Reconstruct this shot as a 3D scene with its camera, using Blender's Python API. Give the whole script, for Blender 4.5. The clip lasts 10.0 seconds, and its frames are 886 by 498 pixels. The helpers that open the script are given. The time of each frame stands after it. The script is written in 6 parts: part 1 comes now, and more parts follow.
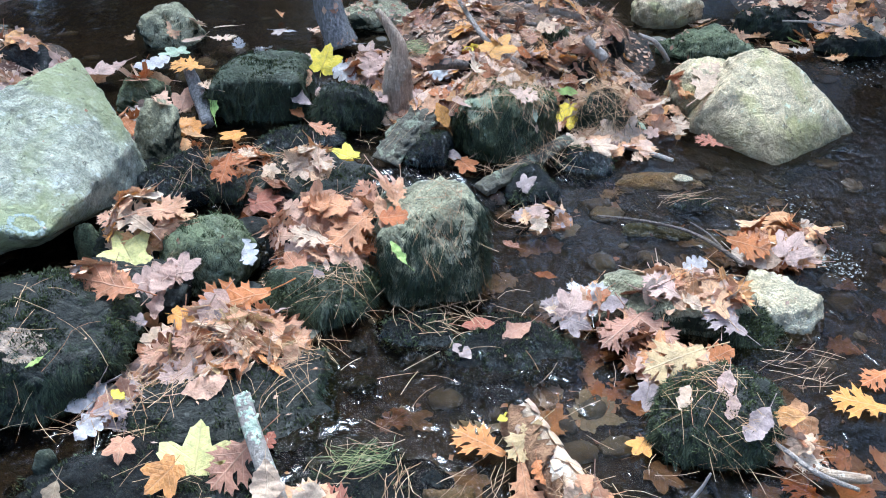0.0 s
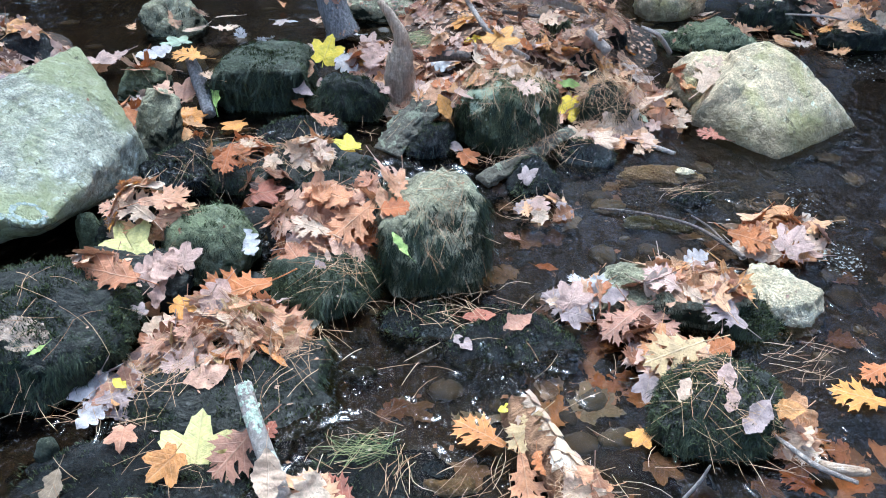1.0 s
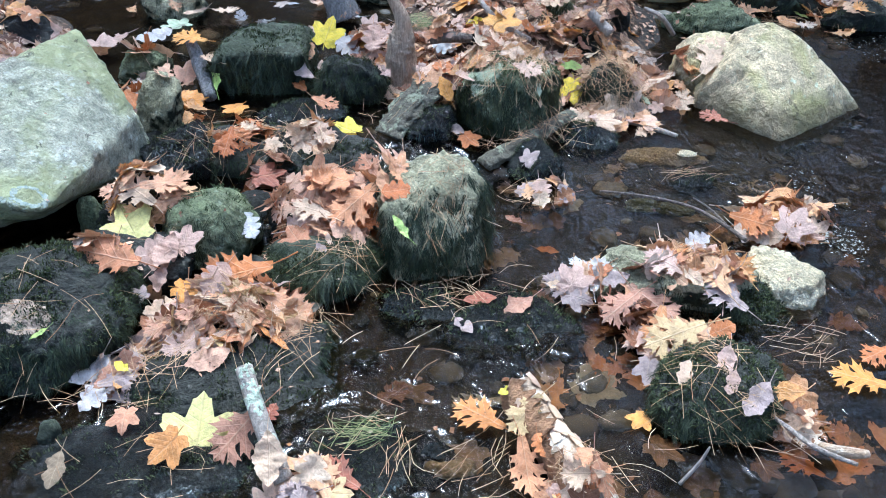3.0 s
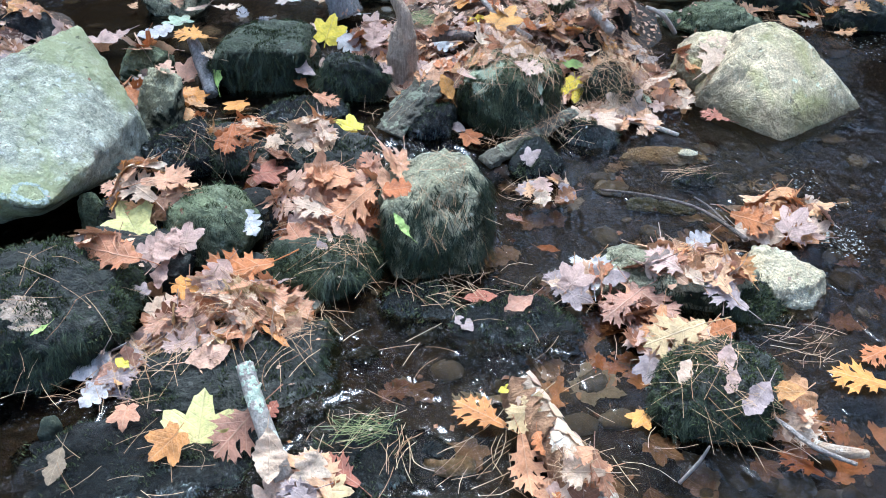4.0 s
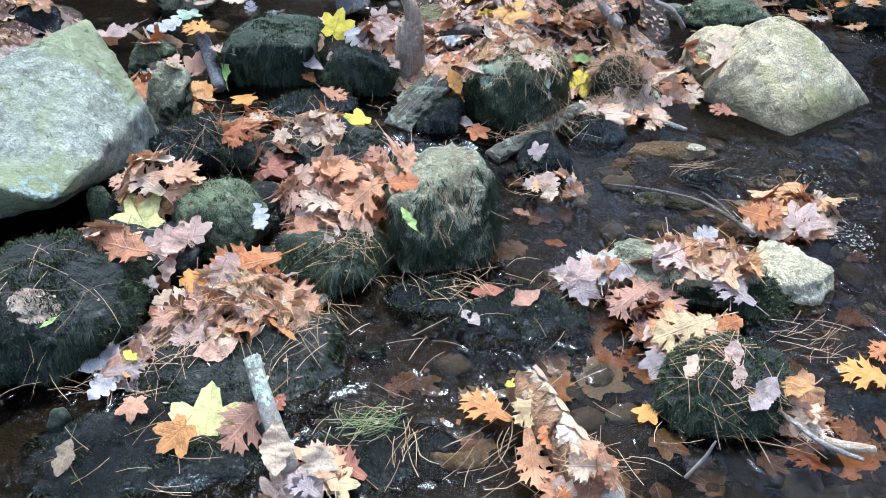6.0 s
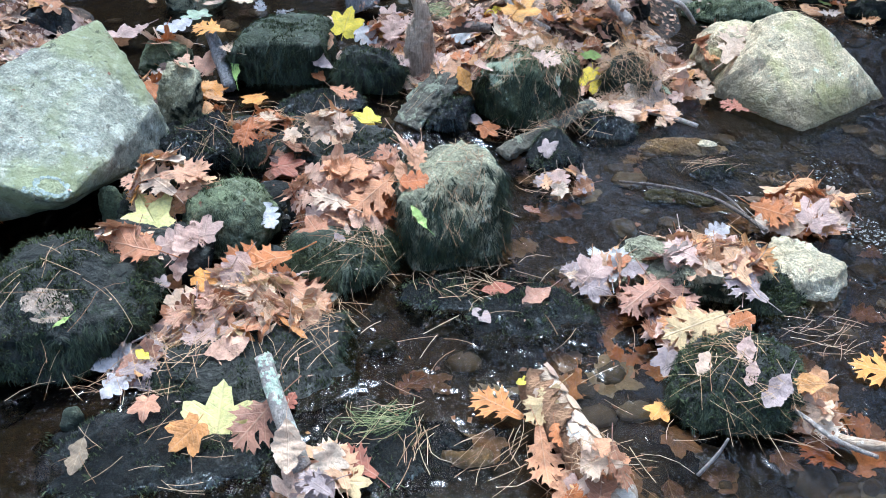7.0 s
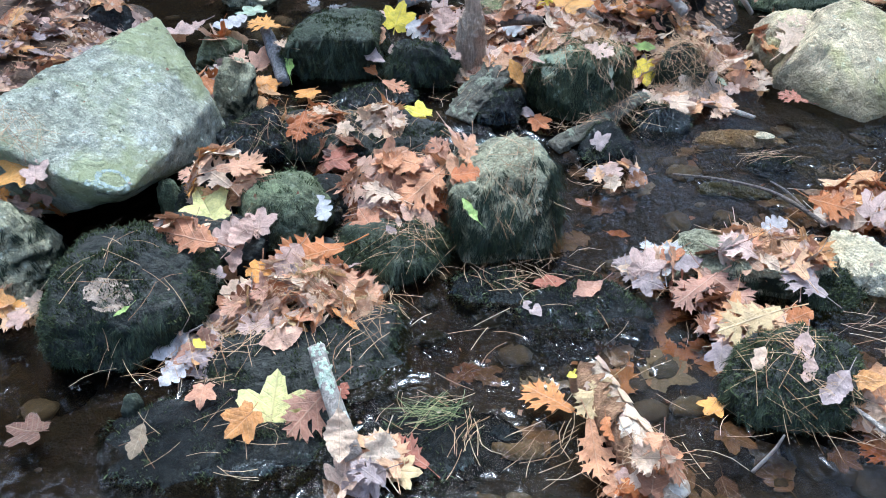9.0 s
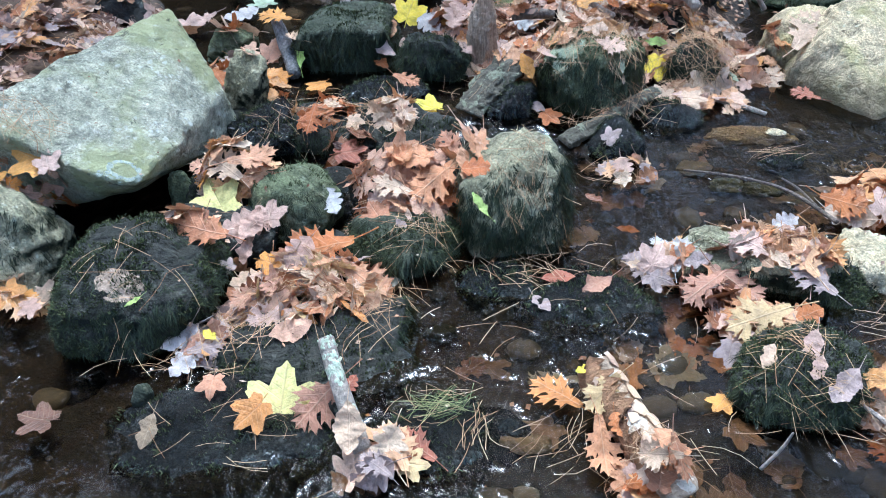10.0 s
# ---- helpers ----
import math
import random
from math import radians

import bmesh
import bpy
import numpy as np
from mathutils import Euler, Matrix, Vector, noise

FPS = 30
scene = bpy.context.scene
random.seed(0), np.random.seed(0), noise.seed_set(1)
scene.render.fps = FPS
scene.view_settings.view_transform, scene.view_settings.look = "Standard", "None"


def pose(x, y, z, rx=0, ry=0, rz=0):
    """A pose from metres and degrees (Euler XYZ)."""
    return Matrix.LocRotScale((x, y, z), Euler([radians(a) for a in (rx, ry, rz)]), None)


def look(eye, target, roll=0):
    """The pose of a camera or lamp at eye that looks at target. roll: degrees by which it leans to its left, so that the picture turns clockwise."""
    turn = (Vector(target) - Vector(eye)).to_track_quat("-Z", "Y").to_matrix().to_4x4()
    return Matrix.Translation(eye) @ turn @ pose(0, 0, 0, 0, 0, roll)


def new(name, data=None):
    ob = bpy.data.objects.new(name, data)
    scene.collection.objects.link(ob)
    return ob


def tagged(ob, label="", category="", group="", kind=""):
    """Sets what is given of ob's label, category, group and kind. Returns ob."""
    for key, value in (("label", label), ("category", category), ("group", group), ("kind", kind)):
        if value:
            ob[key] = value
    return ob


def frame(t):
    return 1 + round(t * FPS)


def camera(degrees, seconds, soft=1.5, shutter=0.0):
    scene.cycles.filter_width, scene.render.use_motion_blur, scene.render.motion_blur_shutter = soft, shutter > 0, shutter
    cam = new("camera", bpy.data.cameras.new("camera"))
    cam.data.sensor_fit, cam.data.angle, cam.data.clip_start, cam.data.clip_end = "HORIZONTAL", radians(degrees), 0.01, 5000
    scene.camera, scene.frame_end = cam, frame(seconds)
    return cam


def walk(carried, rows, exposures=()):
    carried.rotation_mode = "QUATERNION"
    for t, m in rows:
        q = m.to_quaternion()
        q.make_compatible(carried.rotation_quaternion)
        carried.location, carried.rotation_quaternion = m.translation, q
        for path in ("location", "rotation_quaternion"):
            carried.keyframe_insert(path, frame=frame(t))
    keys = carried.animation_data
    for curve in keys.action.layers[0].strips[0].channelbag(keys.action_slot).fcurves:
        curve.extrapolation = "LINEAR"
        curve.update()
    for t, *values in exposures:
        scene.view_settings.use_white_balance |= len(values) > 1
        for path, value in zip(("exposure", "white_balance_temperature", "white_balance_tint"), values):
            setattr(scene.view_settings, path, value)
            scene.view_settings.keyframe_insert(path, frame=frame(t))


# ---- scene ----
# Autumn brook: boulders, mossy stones, fallen leaves and driftwood.
cam = camera(56.0, 10.0, soft=1.0)
walk(cam, [
    (0.0, pose(0.0000, 0.0000, 1.2500, 57.000, -0.000, 0.000)),
    (0.5, pose(-0.0008, -0.0013, 1.2495, 56.790, -0.190, 0.095)),
    (1.0, pose(-0.0038, -0.0028, 1.2490, 56.471, -0.311, 0.193)),
    (1.5, pose(0.0002, -0.0020, 1.2485, 56.020, -0.174, 0.151)),
    (2.0, pose(0.0019, -0.0016, 1.2480, 55.589, -0.090, 0.042)),
    (2.5, pose(0.0038, -0.0021, 1.2474, 55.409, 0.004, 0.237)),
    (4.0, pose(0.0015, -0.0023, 1.2497, 55.146, -0.303, 0.505)),
    (4.5, pose(0.0030, -0.0023, 1.2495, 55.051, -0.209, 0.676)),
    (5.0, pose(0.0028, -0.0025, 1.2498, 54.984, -0.221, 0.810)),
    (5.5, pose(0.0026, -0.0050, 1.2504, 54.881, -0.226, 0.946)),
    (7.0, pose(0.0037, -0.0038, 1.2480, 54.671, 0.522, 1.457)),
    (7.5, pose(0.0041, -0.0069, 1.2466, 54.745, 1.108, 2.181)),
    (8.0, pose(0.0047, -0.0080, 1.2470, 54.449, 1.668, 2.925)),
    (8.5, pose(0.0045, -0.0090, 1.2475, 54.253, 2.233, 3.676)),
    (9.0, pose(0.0023, -0.0101, 1.2470, 54.368, 2.336, 4.406)),
    (9.5, pose(-0.0020, -0.0111, 1.2486, 54.215, 2.240, 4.926)),
    (10.0, pose(-0.0020, -0.0117, 1.2486, 53.962, 2.197, 5.165)),
], exposures=[(0.0, 2.22, 4680, 0), (7.5, 2.22, 4680, 0), (9.0, 2.14, 4680, 0), (10.0, 2.14, 4680, 0)])

# ---- world, sun ----
world = bpy.data.worlds.new("sky")
scene.world = world
world.use_nodes = True
_n = world.node_tree.nodes
_sky = _n.new("ShaderNodeTexSky")
_sky.sky_type = "NISHITA"
_sky.sun_disc = False
_sky.sun_elevation = radians(64)
_sky.sun_rotation = radians(-12)
_sky.dust_density = 5.0
world.node_tree.links.new(_sky.outputs[0], _n["Background"].inputs[0])
_n["Background"].inputs[1].default_value = 0.15
sun = new("sun", bpy.data.lights.new("sun", "SUN"))
sun.data.energy = 1.3
sun.data.angle = radians(16)
sun.data.color = (1.0, 0.95, 0.88)
sun.matrix_world = look((-0.55, 4.57, 5.39), (0, 2, 0))

# ---- materials ----


class Nodes:
    """A small builder for node materials."""

    def __init__(self, name):
        self.mat = bpy.data.materials.new(name)
        self.mat.use_nodes = True
        self.tree = self.mat.node_tree
        self.bsdf = self.tree.nodes["Principled BSDF"]
        self.out = self.tree.nodes["Material Output"]

    def link(self, a, b):
        self.tree.links.new(a, b)

    def put(self, sock, value):
        if isinstance(value, bpy.types.NodeSocket):
            self.link(value, sock)
        elif value is not None:
            sock.default_value = value

    def coord(self, which="Object"):
        return self.tree.nodes.new("ShaderNodeTexCoord").outputs[which]

    def rand(self):
        return self.tree.nodes.new("ShaderNodeObjectInfo").outputs["Random"]

    def island(self):
        return self.tree.nodes.new("ShaderNodeNewGeometry").outputs["Random Per Island"]

    def noise(self, scale, detail=4, rough=0.6, vec=None, warp=0.0):
        n = self.tree.nodes.new("ShaderNodeTexNoise")
        n.inputs["Scale"].default_value = scale
        n.inputs["Detail"].default_value = detail
        n.inputs["Roughness"].default_value = rough
        n.inputs["Distortion"].default_value = warp
        self.put(n.inputs["Vector"], vec if vec is not None else self.coord())
        return n.outputs[0]

    def voronoi(self, scale, vec=None):
        n = self.tree.nodes.new("ShaderNodeTexVoronoi")
        n.inputs["Scale"].default_value = scale
        self.put(n.inputs["Vector"], vec if vec is not None else self.coord())
        return n.outputs["Distance"]

    def ramp(self, fac, *stops, mode="LINEAR"):
        n = self.tree.nodes.new("ShaderNodeValToRGB")
        n.color_ramp.interpolation = mode
        e = n.color_ramp.elements
        while len(e) < len(stops):
            e.new(0.5)
        for el, (p, c) in zip(e, stops):
            el.position = p
            el.color = (*c, 1) if not isinstance(c, (int, float)) else (c, c, c, 1)
        self.link(fac, n.inputs[0])
        return n.outputs[0]

    def math(self, op, a, b=0.0, c=0.0):
        n = self.tree.nodes.new("ShaderNodeMath")
        n.operation = op
        for s, v in zip(n.inputs, (a, b, c)):
            self.put(s, v)
        return n.outputs[0]

    def mix(self, fac, a, b, mode="MIX"):
        n = self.tree.nodes.new("ShaderNodeMix")
        n.data_type = "RGBA"
        n.blend_type = mode
        self.put(n.inputs[0], fac)
        for s, v in ((n.inputs[6], a), (n.inputs[7], b)):
            self.put(s, (*v, 1) if isinstance(v, tuple) else v)
        return n.outputs[2]

    def xyz(self, vec):
        n = self.tree.nodes.new("ShaderNodeSeparateXYZ")
        self.link(vec, n.inputs[0])
        return n.outputs

    def stretch(self, vec, scale, rot=(0, 0, 0)):
        n = self.tree.nodes.new("ShaderNodeMapping")
        n.inputs["Scale"].default_value = scale
        n.inputs["Rotation"].default_value = rot
        self.link(vec, n.inputs[0])
        return n.outputs[0]

    def shift(self, vec, value, far=37.0):
        n = self.tree.nodes.new("ShaderNodeVectorMath")
        n.operation = "ADD"
        self.link(vec, n.inputs[0])
        m = self.math("MULTIPLY", value, far)
        self.link(m, n.inputs[1])
        return n.outputs[0]

    def bump(self, height, strength=0.5, dist=0.01, normal=None):
        n = self.tree.nodes.new("ShaderNodeBump")
        n.inputs["Strength"].default_value = strength
        n.inputs["Distance"].default_value = dist
        self.link(height, n.inputs["Height"])
        self.put(n.inputs["Normal"], normal)
        return n.outputs[0]

    def finish(self, colour, rough=0.8, normal=None, spec=0.5):
        self.put(self.bsdf.inputs["Base Color"], (*colour, 1) if isinstance(colour, tuple) else colour)
        self.put(self.bsdf.inputs["Roughness"], rough)
        self.put(self.bsdf.inputs["Normal"], normal)
        self.bsdf.inputs["Specular IOR Level"].default_value = spec
        return self.mat


def rock_material(name, base, alt, lichen, moss, cover, wet=0.0, lichen_from=0.6, fleck=0.25, mottle=0.75, relief=1.0, veins=0.38, algae=None, damp=None):
    """Weathered rock. cover: how far the algae and moss colour reaches up from downward-facing flanks."""
    n = Nodes(name)
    big, mid, fine = n.noise(5, 5), n.noise(26, 6, 0.7), n.noise(170, 5, 0.75)
    col = n.mix(n.ramp(big, (0.35, 0.0), (0.65, 1.0)), base, alt)
    col = n.mix(n.ramp(n.noise(5.5, 9, 0.78, warp=0.5), (lichen_from, 0.0), (lichen_from + 0.06, 1.0)), col, lichen)
    col = n.mix(mottle, col, n.ramp(mid, (0.28, 0.28), (0.5, 0.95), (0.72, 1.5)), "MULTIPLY")
    col = n.mix(0.6, col, n.ramp(fine, (0.33, 0.35), (0.5, 1.0), (0.66, 1.6)), "MULTIPLY")
    col = n.mix(n.ramp(n.voronoi(60), (0.0, fleck), (0.16, 0.0)), col, (0.03, 0.03, 0.028))
    spots = n.math("MULTIPLY", n.ramp(n.voronoi(34, n.shift(n.coord(), n.noise(45), 0.03)), (0.18, 1.0), (0.30, 0.0)), n.ramp(n.noise(4.2, 4, 0.6), (0.45, 0.0), (0.6, 0.85)))
    col = n.mix(spots, col, tuple(min(0.8, c * 1.25) for c in lichen))
    ridge = n.math("ABSOLUTE", n.math("SUBTRACT", n.noise(11, 7, 0.65, warp=0.3), 0.5))
    col = n.mix(n.ramp(ridge, (0.0, veins), (0.03, 0.0)), col, tuple(c * 0.22 for c in base))
    if algae:
        col = n.mix(n.ramp(n.noise(3.1, 6, 0.62, warp=0.4), (0.47, 0.0), (0.60, 0.75)), col, algae)
        col = n.mix(n.ramp(n.noise(19, 6, 0.72, warp=0.6), (0.60, 0.0), (0.64, 0.7)), col, tuple(c * 0.18 for c in base))
    # The moss colour takes downward and steep faces first, its edge broken by noise
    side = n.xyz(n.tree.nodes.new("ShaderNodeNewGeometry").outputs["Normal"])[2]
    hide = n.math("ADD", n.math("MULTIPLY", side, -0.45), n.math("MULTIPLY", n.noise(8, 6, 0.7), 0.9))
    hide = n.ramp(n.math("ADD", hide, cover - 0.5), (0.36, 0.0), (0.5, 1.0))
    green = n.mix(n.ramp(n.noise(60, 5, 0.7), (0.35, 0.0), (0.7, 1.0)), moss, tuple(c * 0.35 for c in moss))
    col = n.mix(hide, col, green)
    # Brown band low on the rock: wet line, spread higher to darken the flank
    if damp:
        low = n.math("ADD", n.xyz(n.coord())[2], n.math("MULTIPLY", n.noise(6, 6, 0.7), 0.22))
        soaked = n.ramp(n.math("ADD", low, 0.5), (damp + 0.57, 1.0), (damp + 0.63, 0.0))
        col = n.mix(n.math("MULTIPLY", soaked, 0.75), col, (0.13, 0.10, 0.055))
    pits = n.ramp(n.voronoi(38, n.shift(n.coord(), n.noise(20), 0.05)), (0.0, 0.0), (0.35, 1.0))
    height = n.math("ADD", n.math("ADD", n.math("MULTIPLY", mid, 0.9), n.math("MULTIPLY", fine, 0.55)), n.math("MULTIPLY", pits, 0.25))
    height = n.math("ADD", height, n.ramp(ridge, (0.0, 0.0), (0.09, 0.55)))
    rough = n.math("ADD", n.math("MULTIPLY", fine, 0.3 - 0.15 * wet), 0.7 - 0.62 * wet)
    return n.finish(col, rough, n.bump(height, relief, 0.02), 0.3 + 0.3 * wet)


MOSS = (0.028, 0.036, 0.017)
# Next two: the moss colour is a darker olive and brown on downward faces
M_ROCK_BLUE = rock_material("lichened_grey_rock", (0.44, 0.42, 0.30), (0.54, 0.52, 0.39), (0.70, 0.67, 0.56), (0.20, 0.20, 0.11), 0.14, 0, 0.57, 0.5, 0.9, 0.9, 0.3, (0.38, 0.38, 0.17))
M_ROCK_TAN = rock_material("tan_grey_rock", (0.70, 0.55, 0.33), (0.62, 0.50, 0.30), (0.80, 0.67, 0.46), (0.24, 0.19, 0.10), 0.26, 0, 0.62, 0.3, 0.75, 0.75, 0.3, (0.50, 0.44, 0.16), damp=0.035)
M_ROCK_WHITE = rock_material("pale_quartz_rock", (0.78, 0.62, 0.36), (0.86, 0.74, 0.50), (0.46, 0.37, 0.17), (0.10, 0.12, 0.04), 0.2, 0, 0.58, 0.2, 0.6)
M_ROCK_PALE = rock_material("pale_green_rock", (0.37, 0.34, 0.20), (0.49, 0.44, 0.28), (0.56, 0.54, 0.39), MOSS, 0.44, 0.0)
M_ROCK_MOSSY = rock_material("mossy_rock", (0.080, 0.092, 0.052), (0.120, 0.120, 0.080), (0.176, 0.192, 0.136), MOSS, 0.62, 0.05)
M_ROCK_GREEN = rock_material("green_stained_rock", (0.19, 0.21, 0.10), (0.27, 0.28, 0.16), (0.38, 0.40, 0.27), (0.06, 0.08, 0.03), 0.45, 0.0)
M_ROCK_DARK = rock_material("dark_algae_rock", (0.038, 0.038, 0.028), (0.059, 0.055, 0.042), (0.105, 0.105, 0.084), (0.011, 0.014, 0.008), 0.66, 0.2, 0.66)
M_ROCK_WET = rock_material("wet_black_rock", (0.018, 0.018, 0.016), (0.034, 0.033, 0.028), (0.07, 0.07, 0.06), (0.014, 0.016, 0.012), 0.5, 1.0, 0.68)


def strand_material(name, a, b, rough=0.45, spec=0.22):
    n = Nodes(name)
    col = n.mix(n.island(), a, b)
    return n.finish(col, rough, None, spec)


M_MOSS = strand_material("dark_water_moss", (0.008, 0.011, 0.006), (0.062, 0.074, 0.036), 0.42)
M_MOSS_WET = strand_material("wet_black_moss", (0.008, 0.010, 0.008), (0.040, 0.048, 0.036), 0.18, 0.7)
M_MOSS_GREEN = strand_material("green_cushion_moss", (0.010, 0.014, 0.005), (0.082, 0.092, 0.034), 0.8)
M_MOSS_OLIVE = strand_material("olive_cushion_moss", (0.03, 0.04, 0.014), (0.11, 0.125, 0.05), 0.8)
M_TANMOSS = strand_material("dry_tan_moss", (0.22, 0.155, 0.11), (0.38, 0.29, 0.21), 0.95)
M_NEEDLE = strand_material("dry_pine_needle", (0.28, 0.14, 0.06), (0.60, 0.40, 0.22), 0.5)
M_GRASS = strand_material("green_grass_blade", (0.08, 0.12, 0.03), (0.34, 0.30, 0.13), 0.5)
M_ROOT = strand_material("brown_root_fibre", (0.05, 0.03, 0.02), (0.20, 0.13, 0.08), 0.7)


def leaf_material(name, stops, wet=0.0, spots=0.5, glow=0.18):
    """A dry or wet fallen leaf; the colour varies from leaf to leaf."""
    n = Nodes(name)
    pos = n.coord("Generated")
    x, y, _ = n.xyz(pos)
    own = n.shift(n.coord(), n.rand())
    base = n.ramp(n.rand(), *stops)
    across = n.math("ABSOLUTE", n.math("SUBTRACT", x, 0.5))
    rib = n.ramp(across, (0.0, 1.0), (0.022, 0.0))
    side = n.math("SINE", n.math("MULTIPLY", n.math("SUBTRACT", y, n.math("MULTIPLY", across, 0.55)), 52.0))
    side = n.ramp(side, (0.90, 0.0), (1.0, 0.6))
    vein = n.math("MAXIMUM", rib, side)
    col = n.mix(0.8, base, n.ramp(n.noise(3.2, 4, 0.65, own), (0.3, 0.5), (0.5, 1.0), (0.72, 1.3)), "MULTIPLY")
    col = n.mix(0.55, col, n.ramp(n.noise(22, 5, 0.7, own), (0.3, 0.6), (0.7, 1.2)), "MULTIPLY")
    col = n.mix(n.math("MULTIPLY", vein, 0.28), col, (0.62, 0.46, 0.30))
    dark = n.ramp(n.noise(11, 3, 0.5, own), (0.66, 0.0), (0.71, spots))
    col = n.mix(dark, col, (0.045, 0.022, 0.012))
    n.finish(col, n.math("ADD", n.math("MULTIPLY", n.noise(6, 3, 0.5, own), 0.3), 0.42 - 0.3 * wet),
             n.bump(n.math("ADD", vein, n.noise(14, 4, 0.6, own)), 0.35, 0.02), 0.4)
    back = n.tree.nodes.new("ShaderNodeBsdfTranslucent")
    n.link(col, back.inputs[0])
    both = n.tree.nodes.new("ShaderNodeMixShader")
    both.inputs[0].default_value = glow
    n.link(n.bsdf.outputs[0], both.inputs[1])
    n.link(back.outputs[0], both.inputs[2])
    n.link(both.outputs[0], n.out.inputs[0])
    return n.mat


def crumb_material():
    n = Nodes("leaf_crumb")
    col = n.ramp(n.island(), (0.0, (0.16, 0.07, 0.035)), (0.3, (0.42, 0.22, 0.11)), (0.6, (0.46, 0.29, 0.18)), (0.8, (0.20, 0.11, 0.07)), (1.0, (0.50, 0.36, 0.25)))
    return n.finish(col, 0.6)


M_CRUMB = crumb_material()
L_MIX = leaf_material("mixed_fallen_leaf", [(0.0, (0.551, 0.235, 0.076)), (0.12, (0.646, 0.390, 0.204)), (0.22, (0.361, 0.127, 0.043)), (0.32, (0.665, 0.445, 0.272)), (0.42, (0.475, 0.245, 0.119)), (0.52, (0.627, 0.299, 0.085)),
                                            (0.62, (0.646, 0.381, 0.204)), (0.72, (0.228, 0.086, 0.038)), (0.80, (0.570, 0.309, 0.161)), (0.87, (0.475, 0.363, 0.289)), (0.94, (0.722, 0.544, 0.366)), (1.0, (0.646, 0.400, 0.264))])
L_TAN = leaf_material("tan_fallen_leaf", [(0.0, (0.551, 0.235, 0.094)), (0.25, (0.627, 0.345, 0.187)), (0.45, (0.418, 0.154, 0.059)), (0.65, (0.646, 0.400, 0.264)), (0.85, (0.570, 0.309, 0.187)), (1.0, (0.532, 0.208, 0.076))])
L_BROWN = leaf_material("wet_brown_leaf", [(0.0, (0.12, 0.05, 0.025)), (0.5, (0.22, 0.085, 0.035)), (1.0, (0.09, 0.045, 0.03))], 0.7)
L_SUNK = leaf_material("sunken_leaf", [(0.0, (0.17, 0.10, 0.055)), (0.35, (0.28, 0.21, 0.12)), (0.6, (0.24, 0.10, 0.035)), (0.8, (0.10, 0.065, 0.045)), (1.0, (0.38, 0.34, 0.23))], 0.3)
L_YELLOW = leaf_material("yellow_leaf", [(0.0, (0.80, 0.58, 0.03)), (1.0, (0.85, 0.68, 0.06))], 0, 0.2)
L_LEMON = leaf_material("pale_lemon_leaf", [(0.0, (0.68, 0.59, 0.20)), (1.0, (0.70, 0.60, 0.23))], 0, 0.25)
L_GOLD = leaf_material("golden_orange_leaf", [(0.0, (0.60, 0.25, 0.04)), (1.0, (0.62, 0.30, 0.06))], 0, 0.6)
L_ORANGE = leaf_material("rust_orange_leaf", [(0.0, (0.42, 0.125, 0.03)), (1.0, (0.50, 0.18, 0.05))], 0, 0.35)
L_AMBER = leaf_material("amber_leaf_with_brown_edges", [(0.0, (0.52, 0.20, 0.045)), (1.0, (0.56, 0.24, 0.06))], 0, 0.7)
L_COPPER = leaf_material("copper_brown_leaf", [(0.0, (0.368, 0.172, 0.098)), (1.0, (0.423, 0.215, 0.131))], 0.2, 0.4)
L_RUSSET = leaf_material("russet_leaf", [(0.0, (0.30, 0.09, 0.045)), (1.0, (0.34, 0.12, 0.06))], 0.2, 0.4)
L_STRAW = leaf_material("straw_tan_leaf", [(0.0, (0.52, 0.35, 0.15)), (1.0, (0.60, 0.42, 0.20))], 0, 0.6)
L_PINK = leaf_material("pinkish_leaf", [(0.0, (0.52, 0.32, 0.23)), (1.0, (0.58, 0.39, 0.30))], 0, 0.35)
L_MAUVE = leaf_material("mauve_grey_leaf", [(0.0, (0.40, 0.29, 0.25)), (1.0, (0.34, 0.25, 0.22))], 0.2, 0.3)
L_WHITE = leaf_material("bleached_white_leaf", [(0.0, (0.54, 0.50, 0.45)), (1.0, (0.52, 0.45, 0.41))], 0, 0.3)
L_CREAM = leaf_material("cream_leaf", [(0.0, (0.644, 0.447, 0.279)), (1.0, (0.644, 0.430, 0.303))], 0, 0.35)
L_GREEN = leaf_material("lime_green_leaf", [(0.0, (0.42, 0.55, 0.12)), (1.0, (0.45, 0.50, 0.15))], 0, 0.2)
L_SAGE = leaf_material("pale_sage_leaf", [(0.0, (0.42, 0.47, 0.30)), (1.0, (0.46, 0.50, 0.34))], 0, 0.2)


def wood_material(name, a, b, patch=None, grain=(30, 30, 4), rough=0.75):
    n = Nodes(name)
    pos = n.stretch(n.coord(), grain)
    g = n.noise(3.0, 6, 0.7, pos)
    col = n.mix(n.ramp(g, (0.3, 0.0), (0.7, 1.0)), a, b)
    col = n.mix(0.5, col, n.ramp(n.noise(120, 4), (0.3, 0.5), (0.7, 1.2)), "MULTIPLY")
    if patch:
        col = n.mix(n.ramp(n.noise(22, 5, 0.7, warp=0.4), (0.55, 0.0), (0.60, 1.0)), col, patch)
    return n.finish(col, rough, n.bump(n.math("ADD", g, n.noise(90, 4)), 1.0, 0.010))


